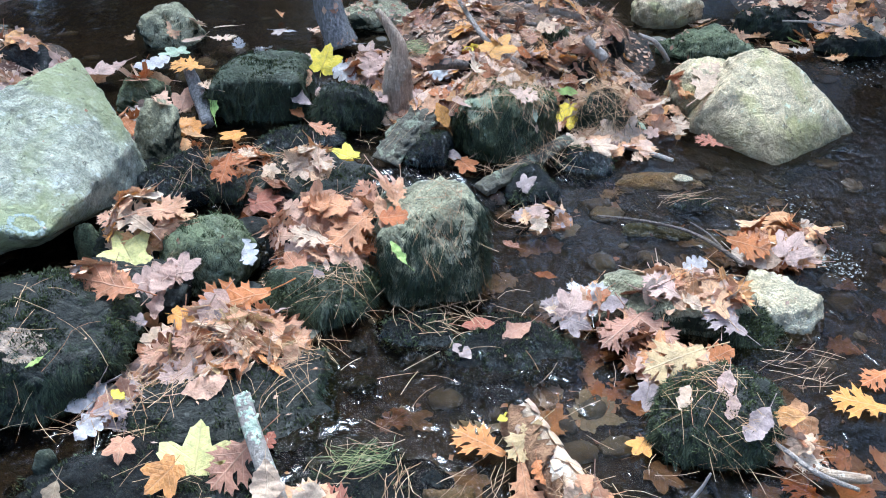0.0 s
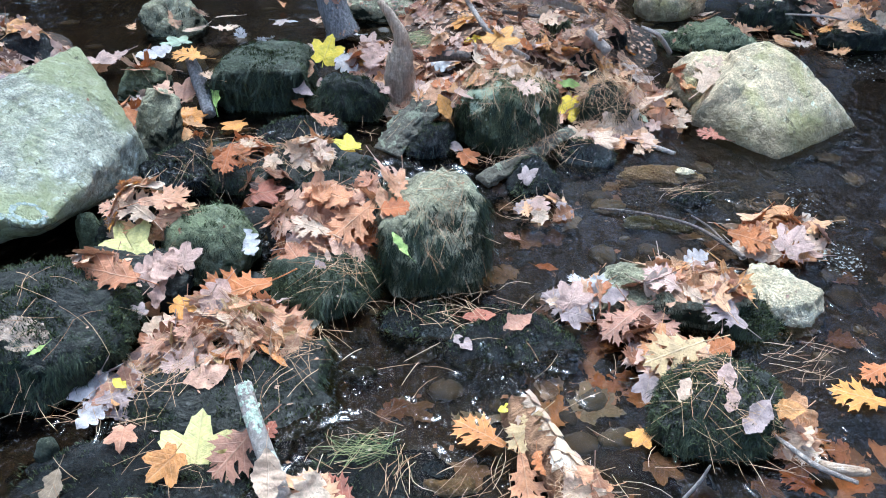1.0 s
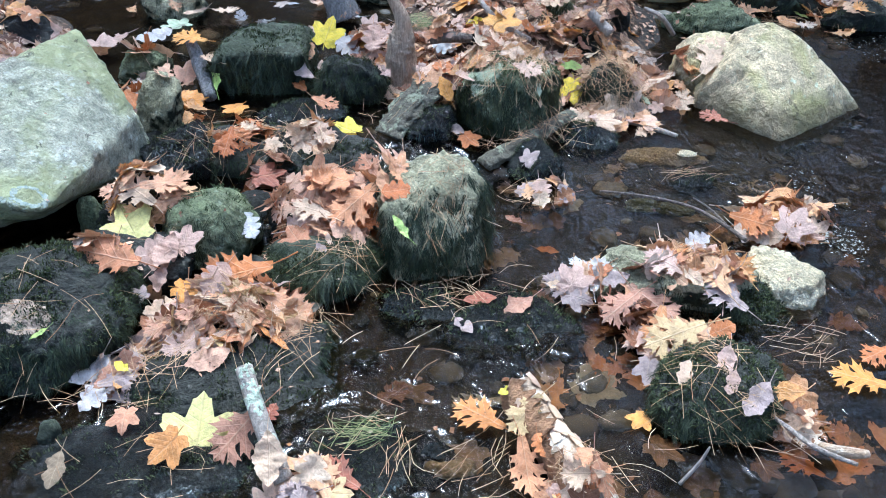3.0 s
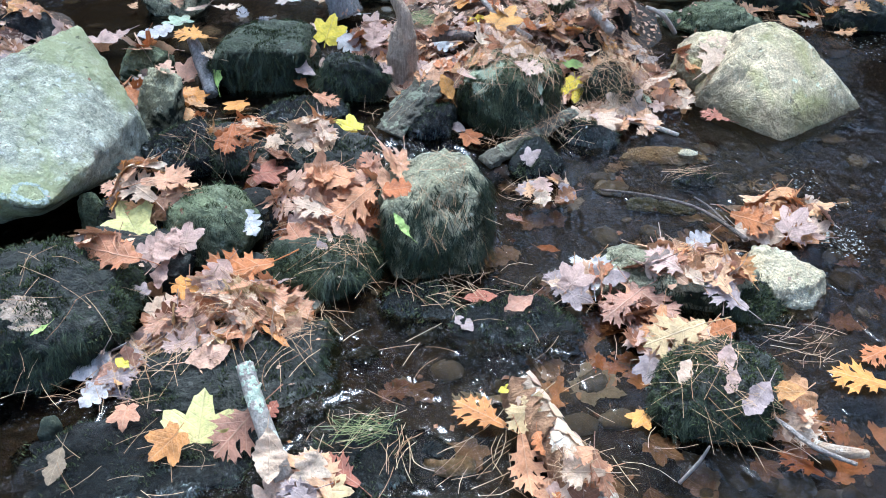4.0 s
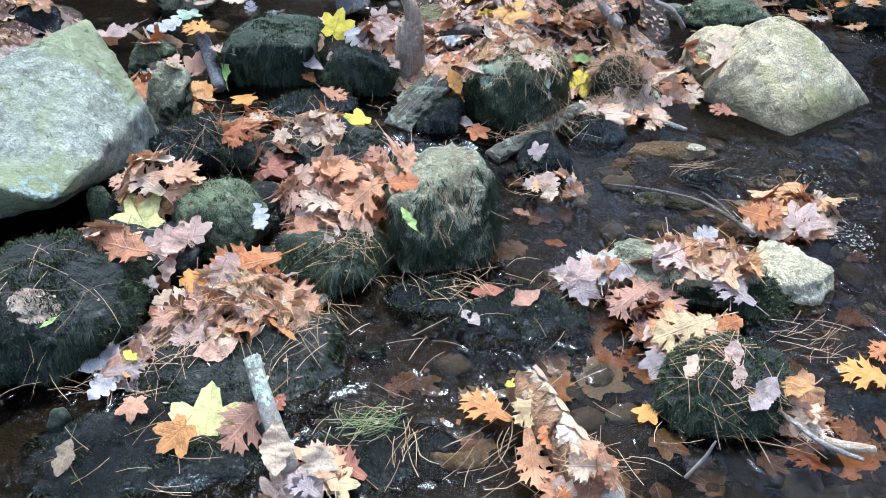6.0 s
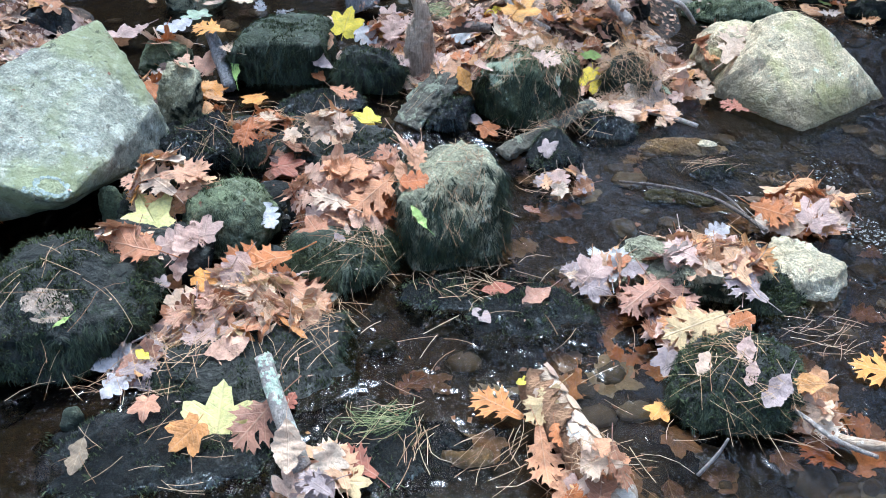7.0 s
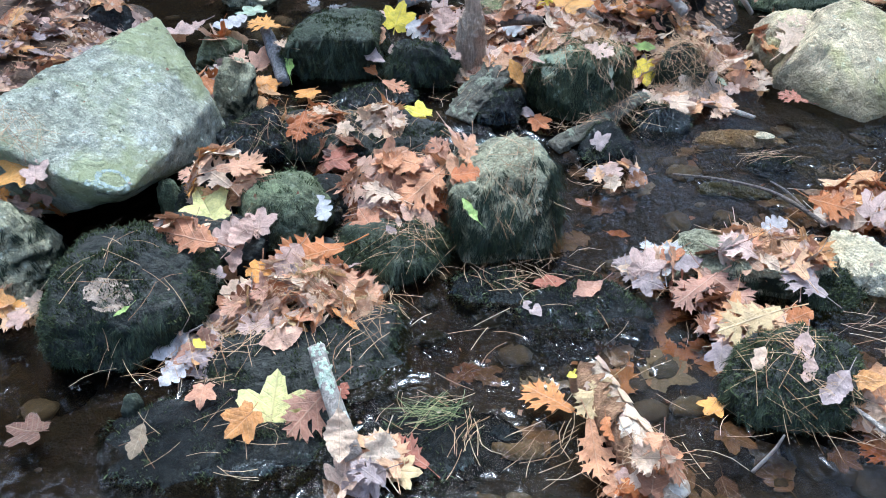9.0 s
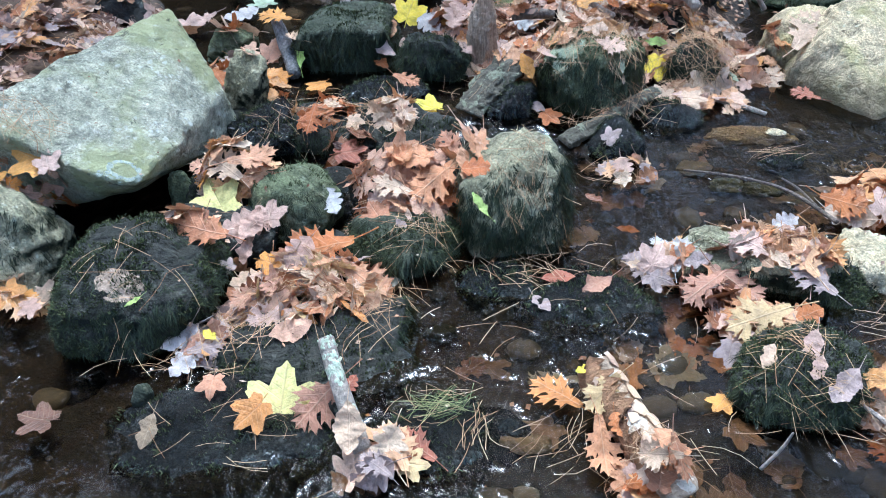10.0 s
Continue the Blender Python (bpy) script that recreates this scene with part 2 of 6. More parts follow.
M_BARK = wood_material("rough_grey_bark", (0.045, 0.036, 0.022), (0.17, 0.145, 0.095), (0.25, 0.25, 0.16))
M_BIRCH = wood_material("peeling_cream_bark", (0.36, 0.22, 0.12), (0.60, 0.47, 0.33), (0.66, 0.57, 0.45), (4, 30, 30))
M_TAN_BARK = wood_material("tan_loose_bark", (0.20, 0.09, 0.04), (0.44, 0.24, 0.11), None, (4, 24, 24))
M_LICHEN_STICK = wood_material("grey_stick_bark", (0.26, 0.21, 0.16), (0.52, 0.43, 0.35), (0.56, 0.56, 0.42))
M_LICHEN = wood_material("mint_lichen", (0.58, 0.63, 0.44), (0.72, 0.76, 0.58), (0.46, 0.50, 0.36), (40, 40, 40), 0.9)
M_STUMP = wood_material("weathered_brown_wood", (0.32, 0.21, 0.13), (0.76, 0.57, 0.40), None, (60, 60, 5))
M_STICK = wood_material("dry_grey_stick", (0.28, 0.22, 0.17), (0.48, 0.40, 0.33))
M_TWIG = wood_material("dark_twig", (0.08, 0.06, 0.045), (0.24, 0.18, 0.14))
M_WETWOOD = wood_material("wet_dark_wood", (0.09, 0.08, 0.075), (0.34, 0.32, 0.30), None, (40, 40, 6), 0.25)


def bed_material():
    n = Nodes("stream_bed")
    col = n.ramp(n.noise(7, 6, 0.7), (0.3, (0.010, 0.007, 0.004)), (0.48, (0.040, 0.025, 0.012)), (0.58, (0.018, 0.014, 0.007)), (0.75, (0.055, 0.045, 0.022)))
    col = n.mix(0.8, col, n.ramp(n.voronoi(45), (0.0, 1.5), (0.4, 0.6)), "MULTIPLY")
    dry = n.ramp(n.math("MULTIPLY", n.xyz(n.coord())[2], 4.0), (0.36, 0.0), (0.56, 1.0))
    mould = n.ramp(n.noise(16, 6, 0.75, warp=0.8), (0.3, (0.05, 0.026, 0.014)), (0.5, (0.17, 0.095, 0.048)), (0.62, (0.09, 0.05, 0.028)), (0.75, (0.30, 0.19, 0.105)))
    mould = n.mix(0.7, mould, n.ramp(n.voronoi(22), (0.0, 1.4), (0.5, 0.5)), "MULTIPLY")
    col = n.mix(dry, col, mould)
    return n.finish(col, 0.8, n.bump(n.noise(40, 6, 0.7), 1.0, 0.02))


M_BED = bed_material()


def pebble_material():
    n = Nodes("bed_pebble")
    col = n.ramp(n.island(), (0.0, (0.04, 0.032, 0.022)), (0.4, (0.09, 0.075, 0.05)), (0.75, (0.18, 0.16, 0.11)), (1.0, (0.05, 0.05, 0.04)))
    col = n.mix(0.6, col, n.ramp(n.noise(60, 5), (0.3, 0.5), (0.7, 1.3)), "MULTIPLY")
    return n.finish(col, 0.7, n.bump(n.noise(90, 4), 0.5, 0.006))


M_PEBBLE = pebble_material()
M_CAP = strand_material("pale_green_cap_lichen", (0.24, 0.26, 0.15), (0.40, 0.42, 0.28), 0.9)
M_FLECK = strand_material("drifting_fleck", (0.08, 0.07, 0.05), (0.34, 0.31, 0.25), 0.7)
M_CRUST = strand_material("pale_crust_lichen", (0.18, 0.20, 0.16), (0.36, 0.38, 0.31), 0.9)


def water_material():
    """Clear brown brook water: what lies beneath shows through, gloss by Fresnel."""
    n = Nodes("brook_water")
    pos = n.coord()
    flow = n.stretch(pos, (1.0, 0.55, 1.0), (0, 0, 0.5))
    calm = n.ramp(n.noise(1.9, 3, 0.5, pos), (0.32, 0.22), (0.60, 1.0))
    h = n.math("ADD", n.math("MULTIPLY", n.noise(15, 1, 0.5, flow, 1.4), 1.1), n.math("MULTIPLY", n.noise(44, 1, 0.5, flow, 1.0), 0.34))
    still = n.ramp(n.math("MULTIPLY", n.xyz(pos)[1], 0.2), (0.47, 1.0), (0.60, 0.30))
    near = n.ramp(n.math("MULTIPLY", n.xyz(pos)[1], 0.2), (0.20, 0.25), (0.27, 1.0))
    bump = n.bump(n.math("MULTIPLY", h, n.math("MULTIPLY", near, n.math("MULTIPLY", calm, still))), 1.0, 0.015)
    clear = n.tree.nodes.new("ShaderNodeBsdfRefraction")
    clear.inputs["Color"].default_value = (0.41, 0.32, 0.22, 1)
    clear.inputs["IOR"].default_value = 1.33
    clear.inputs["Roughness"].default_value = 0.02
    n.link(bump, clear.inputs["Normal"])
    gloss = n.tree.nodes.new("ShaderNodeBsdfGlossy")
    gloss.inputs["Roughness"].default_value = 0.08
    n.link(bump, gloss.inputs["Normal"])
    fres = n.tree.nodes.new("ShaderNodeFresnel")
    fres.inputs["IOR"].default_value = 1.34
    n.link(bump, fres.inputs["Normal"])
    both = n.tree.nodes.new("ShaderNodeMixShader")
    n.link(fres.outputs[0], both.inputs[0])
    n.link(clear.outputs[0], both.inputs[1])
    n.link(gloss.outputs[0], both.inputs[2])
    n.link(both.outputs[0], n.out.inputs[0])
    return n.mat


M_WATER = water_material()
M_FAR_BARK = wood_material("far_bark", (0.08, 0.068, 0.055), (0.17, 0.145, 0.12), None, (3, 3, 0.6))


def far_leaf_material():
    n = Nodes("far_foliage")
    col = n.ramp(n.island(), (0.0, (0.15, 0.14, 0.05)), (0.5, (0.34, 0.25, 0.10)), (1.0, (0.52, 0.36, 0.15)))
    return n.finish(col, 0.7)


M_FAR_LEAF = far_leaf_material()

# ---- mesh helpers ----


def mesh_from(name, verts, faces, material, smooth=True):
    me = bpy.data.meshes.new(name)
    me.from_pydata([tuple(v) for v in verts], [], faces)
    me.materials.append(material)
    if smooth:
        me.polygons.foreach_set("use_smooth", [True] * len(me.polygons))
    me.update()
    return me


def part(name, me, parent, label="", kind=""):
    """A mesh object under a thing; its mesh is given in the thing's own space."""
    ob = new(name, me)
    ob.parent = parent
    if label:
        tagged(ob, label, kind=kind)
    return ob


def smoothstep(a, b, x):
    t = min(1.0, max(0.0, (x - a) / (b - a)))
    return t * t * (3 - 2 * t)


def rumple(p, octaves=4):
    """Fractal noise about -1 to 1."""
    s, a, k = 0.0, 0.5, 1.0
    for _ in range(octaves):
        s += a * noise.noise(p * k)
        a *= 0.5
        k *= 2.1
    return s


# ---- ground and water ----


def water_level(x, y):
    back = 0.10 * smoothstep(2.72, 3.0, y) + 0.045 * smoothstep(2.1, 2.35, y) * (1 - smoothstep(2.72, 3.0, y))
    right = 0.05 * smoothstep(2.2, 3.3, y)
    return back + (right - back) * smoothstep(0.0, 0.5, x)


def hump(x, y, cx, cy, rx, ry, h):
    r = math.sqrt(((x - cx) / rx) ** 2 + ((y - cy) / ry) ** 2)
    return h * (1 - smoothstep(0.45, 1.25, r))


def bed_height(x, y):
    near = water_level(x, y) - 0.075 + 0.05 * noise.noise(Vector((x * 2.3, y * 2.3, 1))) + 0.02 * noise.noise(Vector((x * 9, y * 9, 4)))
    near += hump(x, y, 0.34, 3.36, 0.60, 0.62, 0.19)
    near += hump(x, y, -1.95, 2.75, 0.62, 0.75, 0.22)
    near += hump(x, y, 2.1, 3.95, 0.75, 0.5, 0.2)
    near += hump(x, y, -0.55, 1.75, 0.55, 0.5, 0.06)
    near += hump(x, y, -0.75, 2.45, 0.5, 0.4, 0.03)
    off = max(abs(x - 0.4 * math.sin(y * 0.35)) - 3.0, 0.0)
    wave = 0.25 * noise.noise(Vector((x * 0.9, y * 0.9, 3))) + 0.45 * noise.noise(Vector((x * 0.35, y * 0.35, 8)))
    near += 0.42 * smoothstep(2.35, 3.3, abs(x - 0.4 * math.sin(y * 0.35)) + wave)
    near += hump(x, y + 0.9 * wave + 0.1 * x * x * 0.25, -0.3, -1.3, 5.5, 1.35, 0.34)
    return near + 0.9 * smoothstep(0, 5, off) + 0.25 * rumple(Vector((x * 0.3, y * 0.3, 7))) * smoothstep(0, 2, off) + 0.35 * smoothstep(7, 14, y)


def spaced(lo, hi, step, far):
    mid = list(np.arange(lo, hi + step / 2, step))
    out, d, p = [], step, hi
    while p < far:
        d *= 1.45
        p += d
        out.append(p)
    back, d, p = [], step, lo
    while p > -far:
        d *= 1.45
        p -= d
        back.append(p)
    return back[::-1] + mid + out


def sheet(xs, ys, height):
    verts = [(x, y, height(x, y)) for y in ys for x in xs]
    w = len(xs)
    faces = [(j * w + i, j * w + i + 1, (j + 1) * w + i + 1, (j + 1) * w + i) for j in range(len(ys) - 1) for i in range(w - 1)]
    return verts, faces


SOLID = []  # world-space meshes that things can lie on


def solid(verts, faces):
    SOLID.append(([Vector(v) for v in verts], [tuple(f) for f in faces]))


_v, _f = sheet(spaced(-2.8, 2.8, 0.04, 400), spaced(0.2, 5.0, 0.04, 400), bed_height)
ground = tagged(new("ground", mesh_from("ground", _v, _f, M_BED)), "dark brown silty stream bed with gravel and leaf mould", "ground", kind="structure")
solid(_v, _f)
_v, _f = sheet(list(np.arange(-3.9, 3.91, 0.06)), [-40, -24, -14, -8, -5, -3, -2, -1.2] + list(np.arange(-0.6, 7.0, 0.05)) + [8, 10, 13, 18, 26, 40], water_level)
water = tagged(new("water", mesh_from("water", _v, _f, M_WATER)), "clear shallow brown brook water with small ripples", "water", kind="structure")
water.visible_shadow = False

# ---- stones ----


def rock_mesh(name, a, b, c, seed, material, subdiv=5, box=2.6, cuts=9, deep=0.68, planes=(), lumps=0.12, grit=0.05, crisp=20, cracks=(), chisel=0.0):
    """A weathered rock: a boxy ellipsoid, cut by planes, with lumps and grit. planes: own cuts (x, y, z, distance) in units of the half sizes."""
    rng = random.Random(seed)
    bm = bmesh.new()
    bmesh.ops.create_icosphere(bm, subdivisions=subdiv, radius=1.0)
    cutting = [(Vector(p[:3]).normalized(), p[3]) for p in planes]
    for _ in range(cuts):
        n = Vector((rng.gauss(0, 1), rng.gauss(0, 1), rng.gauss(0, 0.8) + 0.2)).normalized()
        cutting.append((n, rng.uniform(deep, 1.05)))
    off = Vector((seed * 3.1, seed * 1.7, seed * 0.9))
    size = (a + b + c) / 3
    for v in bm.verts:
        d = v.co.normalized()
        inv = (abs(d.x) ** box + abs(d.y) ** box + abs(d.z) ** box)
        total = inv ** (crisp / box)
        for n, h in cutting:
            k = n.dot(d)
            if k > 0.05:
                total += (k / h) ** crisp
        r = total ** (-1 / crisp)
        p = Vector((d.x * a, d.y * b, d.z * c)) * r
        q = p / size
        r2 = 1 + lumps * 2 * rumple(q * 1.6 + off, 3) + grit * 2 * rumple(q * 7 + off, 4) + grit * 0.9 * rumple(q * 19 + off, 2)
        crag = 1 - abs(noise.noise(q * 2.6 + off)) * 2
        r2 -= lumps * 0.9 * max(0.0, crag - 0.55)
        for cx, cy, cz, cd, wide, dip in cracks:
            g = abs(q.x * cx + q.y * cy + q.z * cz - cd + 0.12 * noise.noise(q * 3 + off)) / wide
            r2 -= dip * max(0.0, 1 - g) * smoothstep(-0.15, 0.15, noise.noise(q * 1.4 + off * 2) + 0.1)
        if chisel:
            for k, deep_by in ((2.2, 1.0), (5.0, 0.5)):
                _, near = noise.voronoi(q * k + off + Vector((noise.noise(q * 9), noise.noise(q * 9 + off), 0)) * 0.12)
                lean = Vector((noise.noise(near[0] * 5.3), noise.noise(near[0] * 5.3 + off), noise.noise(near[0] * 7.7)))
                r2 += chisel * deep_by * (noise.noise(near[0] * 3.7) + 0.9 * lean.dot(q * k + off - near[0]))
        v.co = p * r2
    me = bpy.data.meshes.new(name)
    bm.to_mesh(me)
    bm.free()
    me.materials.append(material)
    me.polygons.foreach_set("use_smooth", [True] * len(me.polygons))
    return me


def rock(label, x, y, z, a, b, c, material, seed, yaw=0, lean=0, tip=0, moss=0, long=0.05, group="", name="rock", **shape):
    """A rock lying at x, y, z (its middle); moss: number of strands that hang on its flanks."""
    fill = 1.0 if shape.get("planes") else 1.07
    me = rock_mesh(name, a * fill, b * fill, c * fill, seed, material, **shape)
    ob = tagged(new(name, me), label, "rock", group)
    ob.matrix_world = pose(x, y, z, lean, tip, yaw)
    verts = [ob.matrix_world @ v.co for v in me.vertices]
    solid(verts, [tuple(p.vertices) for p in me.polygons])
    if moss:
        part("moss", strands(ob, me, moss, long, seed, M_MOSS_WET if material is M_ROCK_WET else M_MOSS, 0.52 if material is M_ROCK_PALE else 0.58 if material is M_ROCK_GREEN else 0.72), ob, "dark green hair-like water moss", "stuff")
        if material is not M_ROCK_PALE:
            part("cushion_moss", strands(ob, me, int(moss * 0.7), 0.032, seed + 1, M_MOSS_OLIVE if material is M_ROCK_GREEN else M_MOSS_GREEN), ob, "short dull green cushion moss", "stuff")
    return ob


def strands(ob, me, count, long, seed, material, up=0.72):
    """Thin tapering moss threads on a rock's flanks, combed down by gravity."""
    rng = random.Random(seed + 5)
    m = ob.matrix_world
    inv = m.inverted()
    cushion = material in (M_MOSS_GREEN, M_MOSS_OLIVE)
    polys = []
    for p in me.polygons:
        n = m.to_3x3() @ p.normal
        c = m @ p.center
        if c.z < -0.03 or n.z < -0.55:
            continue
        cover = noise.noise(c * 7.0 + Vector((seed, 0, 0)))
        if cushion:
            if n.z > 0.1 and cover > -0.25:
                polys.append((p, n))
        elif n.z < up + 0.35 * cover:
            polys.append((p, n))
    verts, faces = [], []
    if not polys:
        return mesh_from("moss", [(0, 0, 0), (0.001, 0, 0), (0, 0.001, 0)], [(0, 1, 2)], material)
    roots = []
    for _ in range(max(1, count // 9)):
        p, n = rng.choice(polys)
        ids = p.vertices
        w = [rng.random() for _ in ids]
        at = sum((me.vertices[i].co * k for i, k in zip(ids, w)), Vector()) / sum(w)
        lean = Vector((rng.uniform(-0.45, 0.45), rng.uniform(-0.45, 0.45), -1))
        roots.append((m @ at, n, lean, rng.uniform(0.45, 1.25), rng.random()))
    for _ in range(count):
        at, n, lean, longer, tone = rng.choice(roots)
        at = at + n.cross(Vector((rng.gauss(0, 1), rng.gauss(0, 1), rng.gauss(0, 1)))) * 0.006
        down = lean + Vector((rng.gauss(0, 0.14), rng.gauss(0, 0.14), 0))
        down = (down - n * down.dot(n))
        if down.length < 0.05:
            down = n.orthogonal()
        down.normalize()
        size = long * longer * rng.uniform(0.5, 1.15)
        if cushion:
            way = (n * 0.8 + Vector((rng.uniform(-1, 1), rng.uniform(-1, 1), rng.uniform(0, 0.6)))).normalized()
            size *= 0.4
            line = [at - n * 0.002, at + way * size * 0.5, at + way * size + Vector((0, 0, -size * 0.15))]
        else:
            line = [at - n * 0.001, at + down * size * 0.5 + n * (0.004 + size * 0.06 * rng.random()), at + down * size + n * 0.002 * rng.random()]
        wide = down.cross(n).normalized() * rng.uniform(0.0003, 0.0008)
        if cushion:
            wide = Vector((rng.uniform(-1, 1), rng.uniform(-1, 1), 0)).normalized() * rng.uniform(0.0008, 0.0018)
        k = len(verts)
        for q, taper in zip(line, (1.0, 0.8, 0.15)):
            verts += [inv @ (q - wide * taper), inv @ (q + wide * taper)]
        faces += [(k, k + 1, k + 3, k + 2), (k + 2, k + 3, k + 5, k + 4)]
    return mesh_from("moss", verts, faces, material)


boulder_left = rock("large angular grey-green boulder with pale lichen, leaning over smaller stones", -1.132, 1.965, 0.158, 0.592, 0.592, 0.592, M_ROCK_BLUE, 11, name="boulder",
                    subdiv=6, box=2, cuts=0, lumps=0.015, grit=0.035, crisp=110, chisel=0.022, cracks=[(0.6, 0.5, 0.6, 0.35, 0.03, 0.03), (-0.3, 0.8, 0.5, -0.2, 0.03, 0.03)],
                    planes=[(0.69, -0.07, 0.72, 0.303), (0.82, 0.49, 0.29, 0.527), (0.32, -0.24, 0.92, 0.233), (-0.67, 0.29, 0.68, 0.425), (-0.72, 0.60, 0.36, 0.499), (0.99, -0.11, 0.02, 0.366), (0.26, -0.52, -0.81, 0.277), (0.20, -0.23, -0.95, 0.203), (0.50, -0.32, -0.80, 0.254), (-0.24, -0.92, -0.31, 0.377), (0.03, -0.83, -0.56, 0.362), (0.94, -0.22, -0.25, 0.354), (-0.78, -0.61, 0.15, 0.634), (-0.42, -0.82, -0.39, 0.439), (-0.71, 0.70, 0.11, 0.521), (-0.26, 0.19, -0.95, 0.339), (0.59, 0.79, -0.14, 0.646), (-0.03, 0.07, -1.00, 0.253)])
boulder_right = rock("large tan-grey weathered boulder standing in the brook", 1.126, 2.694, 0.049, 0.443, 0.443, 0.443, M_ROCK_TAN, 23, name="boulder", subdiv=6, box=2, cuts=0,
                     lumps=0.015, grit=0.02, crisp=90, chisel=0.03, cracks=[(0.9, 0.2, 0.25, 0.42, 0.04, 0.05), (0.5, -0.3, 0.8, 0.45, 0.03, 0.04), (-0.7, -0.2, 0.6, 0.4, 0.04, 0.03)],
                     planes=[(-0.07, -0.43, 0.90, 0.360), (-0.14, 0.76, 0.64, 0.484), (0.55, 0.31, 0.77, 0.440), (-0.79, 0.13, 0.59, 0.480), (0.67, -0.05, 0.74, 0.417), (0.35, -0.58, 0.73, 0.332), (0.48, -0.72, 0.50, 0.372), (0.55, -0.83, 0.02, 0.480), (0.88, 0.46, 0.12, 0.541), (-0.61, -0.65, 0.46, 0.451), (-0.73, -0.69, 0.03, 0.529), (-0.15, -0.68, 0.72, 0.393), (-0.97, 0.24, 0.09, 0.574), (0.10, -0.16, -0.98, 0.444), (-0.09, 0.97, 0.22, 0.502), (0.02, 0.14, -0.99, 0.445)])
rock("pale flat-topped stone with dark green moss hanging down its sides", -0.021, 1.789, 0.085, 0.140, 0.119, 0.175, M_ROCK_PALE, 31, moss=8840, long=0.07, yaw=12, subdiv=5, box=4.5, cuts=4, deep=0.85, crisp=30, lumps=0.09,
     planes=[(-0.22, -0.05, 0.95, 0.85), (-0.1, -0.75, 0.65, 0.86), (0.85, -0.5, 0.1, 0.9)])
rock("low dark green mossy stone at the water's edge", -0.291, 1.677, -0.005, 0.149, 0.104, 0.085, M_ROCK_MOSSY, 37, moss=6120, long=0.06, subdiv=5, box=3)
rock("rounded mossy green stone", -0.622, 1.814, 0.029, 0.125, 0.100, 0.119, M_ROCK_GREEN, 41, moss=1300, long=0.03, subdiv=5, lumps=0.06, grit=0.025, cuts=4, deep=0.85)
left_mound = rock("broad dark mossy stone with a bare tan patch", -0.893, 1.460, 0.035, 0.205, 0.205, 0.125, M_ROCK_DARK, 43, moss=13000, long=0.028, subdiv=5, box=2.2, lumps=0.08)
rock("brown flat stone under a heap of fallen leaves", -0.452, 1.337, -0.023, 0.233, 0.154, 0.065, M_ROCK_DARK, 47, moss=5950, long=0.05, subdiv=5, box=3)
rock("low wet black stone awash with water", -0.528, 1.091, -0.023, 0.271, 0.157, 0.043, M_ROCK_WET, 53, moss=3200, long=0.02, subdiv=5, lumps=0.12)
rock("grey stone with a pale worn top and mossy flank", -1.323, 1.585, 0.051, 0.161, 0.129, 0.141, M_ROCK_PALE, 59, moss=3060, long=0.04, subdiv=5, box=3.2)
rock("blocky stone black with wet moss in the stone dam", -0.659, 2.831, 0.075, 0.164, 0.147, 0.120, M_ROCK_MOSSY, 61, moss=7650, long=0.08, subdiv=5, box=8, cuts=3, deep=0.88, lumps=0.06)
rock("small rounded stone covered in dark moss", -0.320, 2.673, 0.067, 0.111, 0.078, 0.112, M_ROCK_DARK, 67, moss=4250, long=0.06)
dam_mossy = rock("mossy stone with a pale top and hanging strands", 0.212, 2.507, 0.113, 0.163, 0.131, 0.172, M_ROCK_GREEN, 71, moss=7650, long=0.085, subdiv=5)
rock("dark mossy stone beneath pine needles", 0.572, 2.656, 0.041, 0.096, 0.067, 0.119, M_ROCK_DARK, 73, moss=3740, long=0.07)
rock("upright grey-green stone wedged beside a boulder", -0.908, 2.409, 0.092, 0.065, 0.052, 0.137, M_ROCK_PALE, 84, yaw=-15, tip=10, box=4, lumps=0.12, grit=0.07, cuts=8, subdiv=5)
rock("greenish brown stone behind an upright one", -1.083, 2.813, 0.059, 0.098, 0.069, 0.087, M_ROCK_GREEN, 83, box=3.4)
rock("sloping pale and mossy rock rising from the pool", -1.116, 3.389, 0.130, 0.103, 0.124, 0.120, M_ROCK_PALE, 89, tip=-28, moss=1600, long=0.05)
rock("rounded pale grey-green stone on the far bank", 1.024, 3.753, 0.081, 0.147, 0.103, 0.121, M_ROCK_TAN, 97, subdiv=5)
rock("long mossy ledge stone with pale streaks", 1.090, 3.337, 0.058, 0.198, 0.099, 0.098, M_ROCK_GREEN, 101, moss=1530, long=0.05, subdiv=5)
rock("dark mossy stone on the far bank", 1.452, 3.612, 0.076, 0.178, 0.107, 0.116, M_ROCK_DARK, 103, moss=2040, long=0.05)
rock("low dark stone by the far bank", 1.704, 3.386, 0.059, 0.143, 0.086, 0.099, M_ROCK_DARK, 107, moss=1020, long=0.04)
rock("flat wet dark stone in the shallows", -0.463, 2.517, 0.022, 0.143, 0.086, 0.054, M_ROCK_WET, 109, moss=1800, long=0.022, subdiv=5)
rock("long low ledge stone dripping with black moss", -0.466, 2.283, -0.001, 0.285, 0.114, 0.086, M_ROCK_DARK, 113, moss=5100, long=0.07, box=4)
rock("smooth grey-green boulder beside the leaf bank", -0.263, 3.591, 0.097, 0.177, 0.124, 0.087, M_ROCK_PALE, 127)
rock("black wet slab beside a boulder", -0.805, 2.207, 0.023, 0.119, 0.096, 0.113, M_ROCK_WET, 132, box=4, moss=1500, long=0.05)
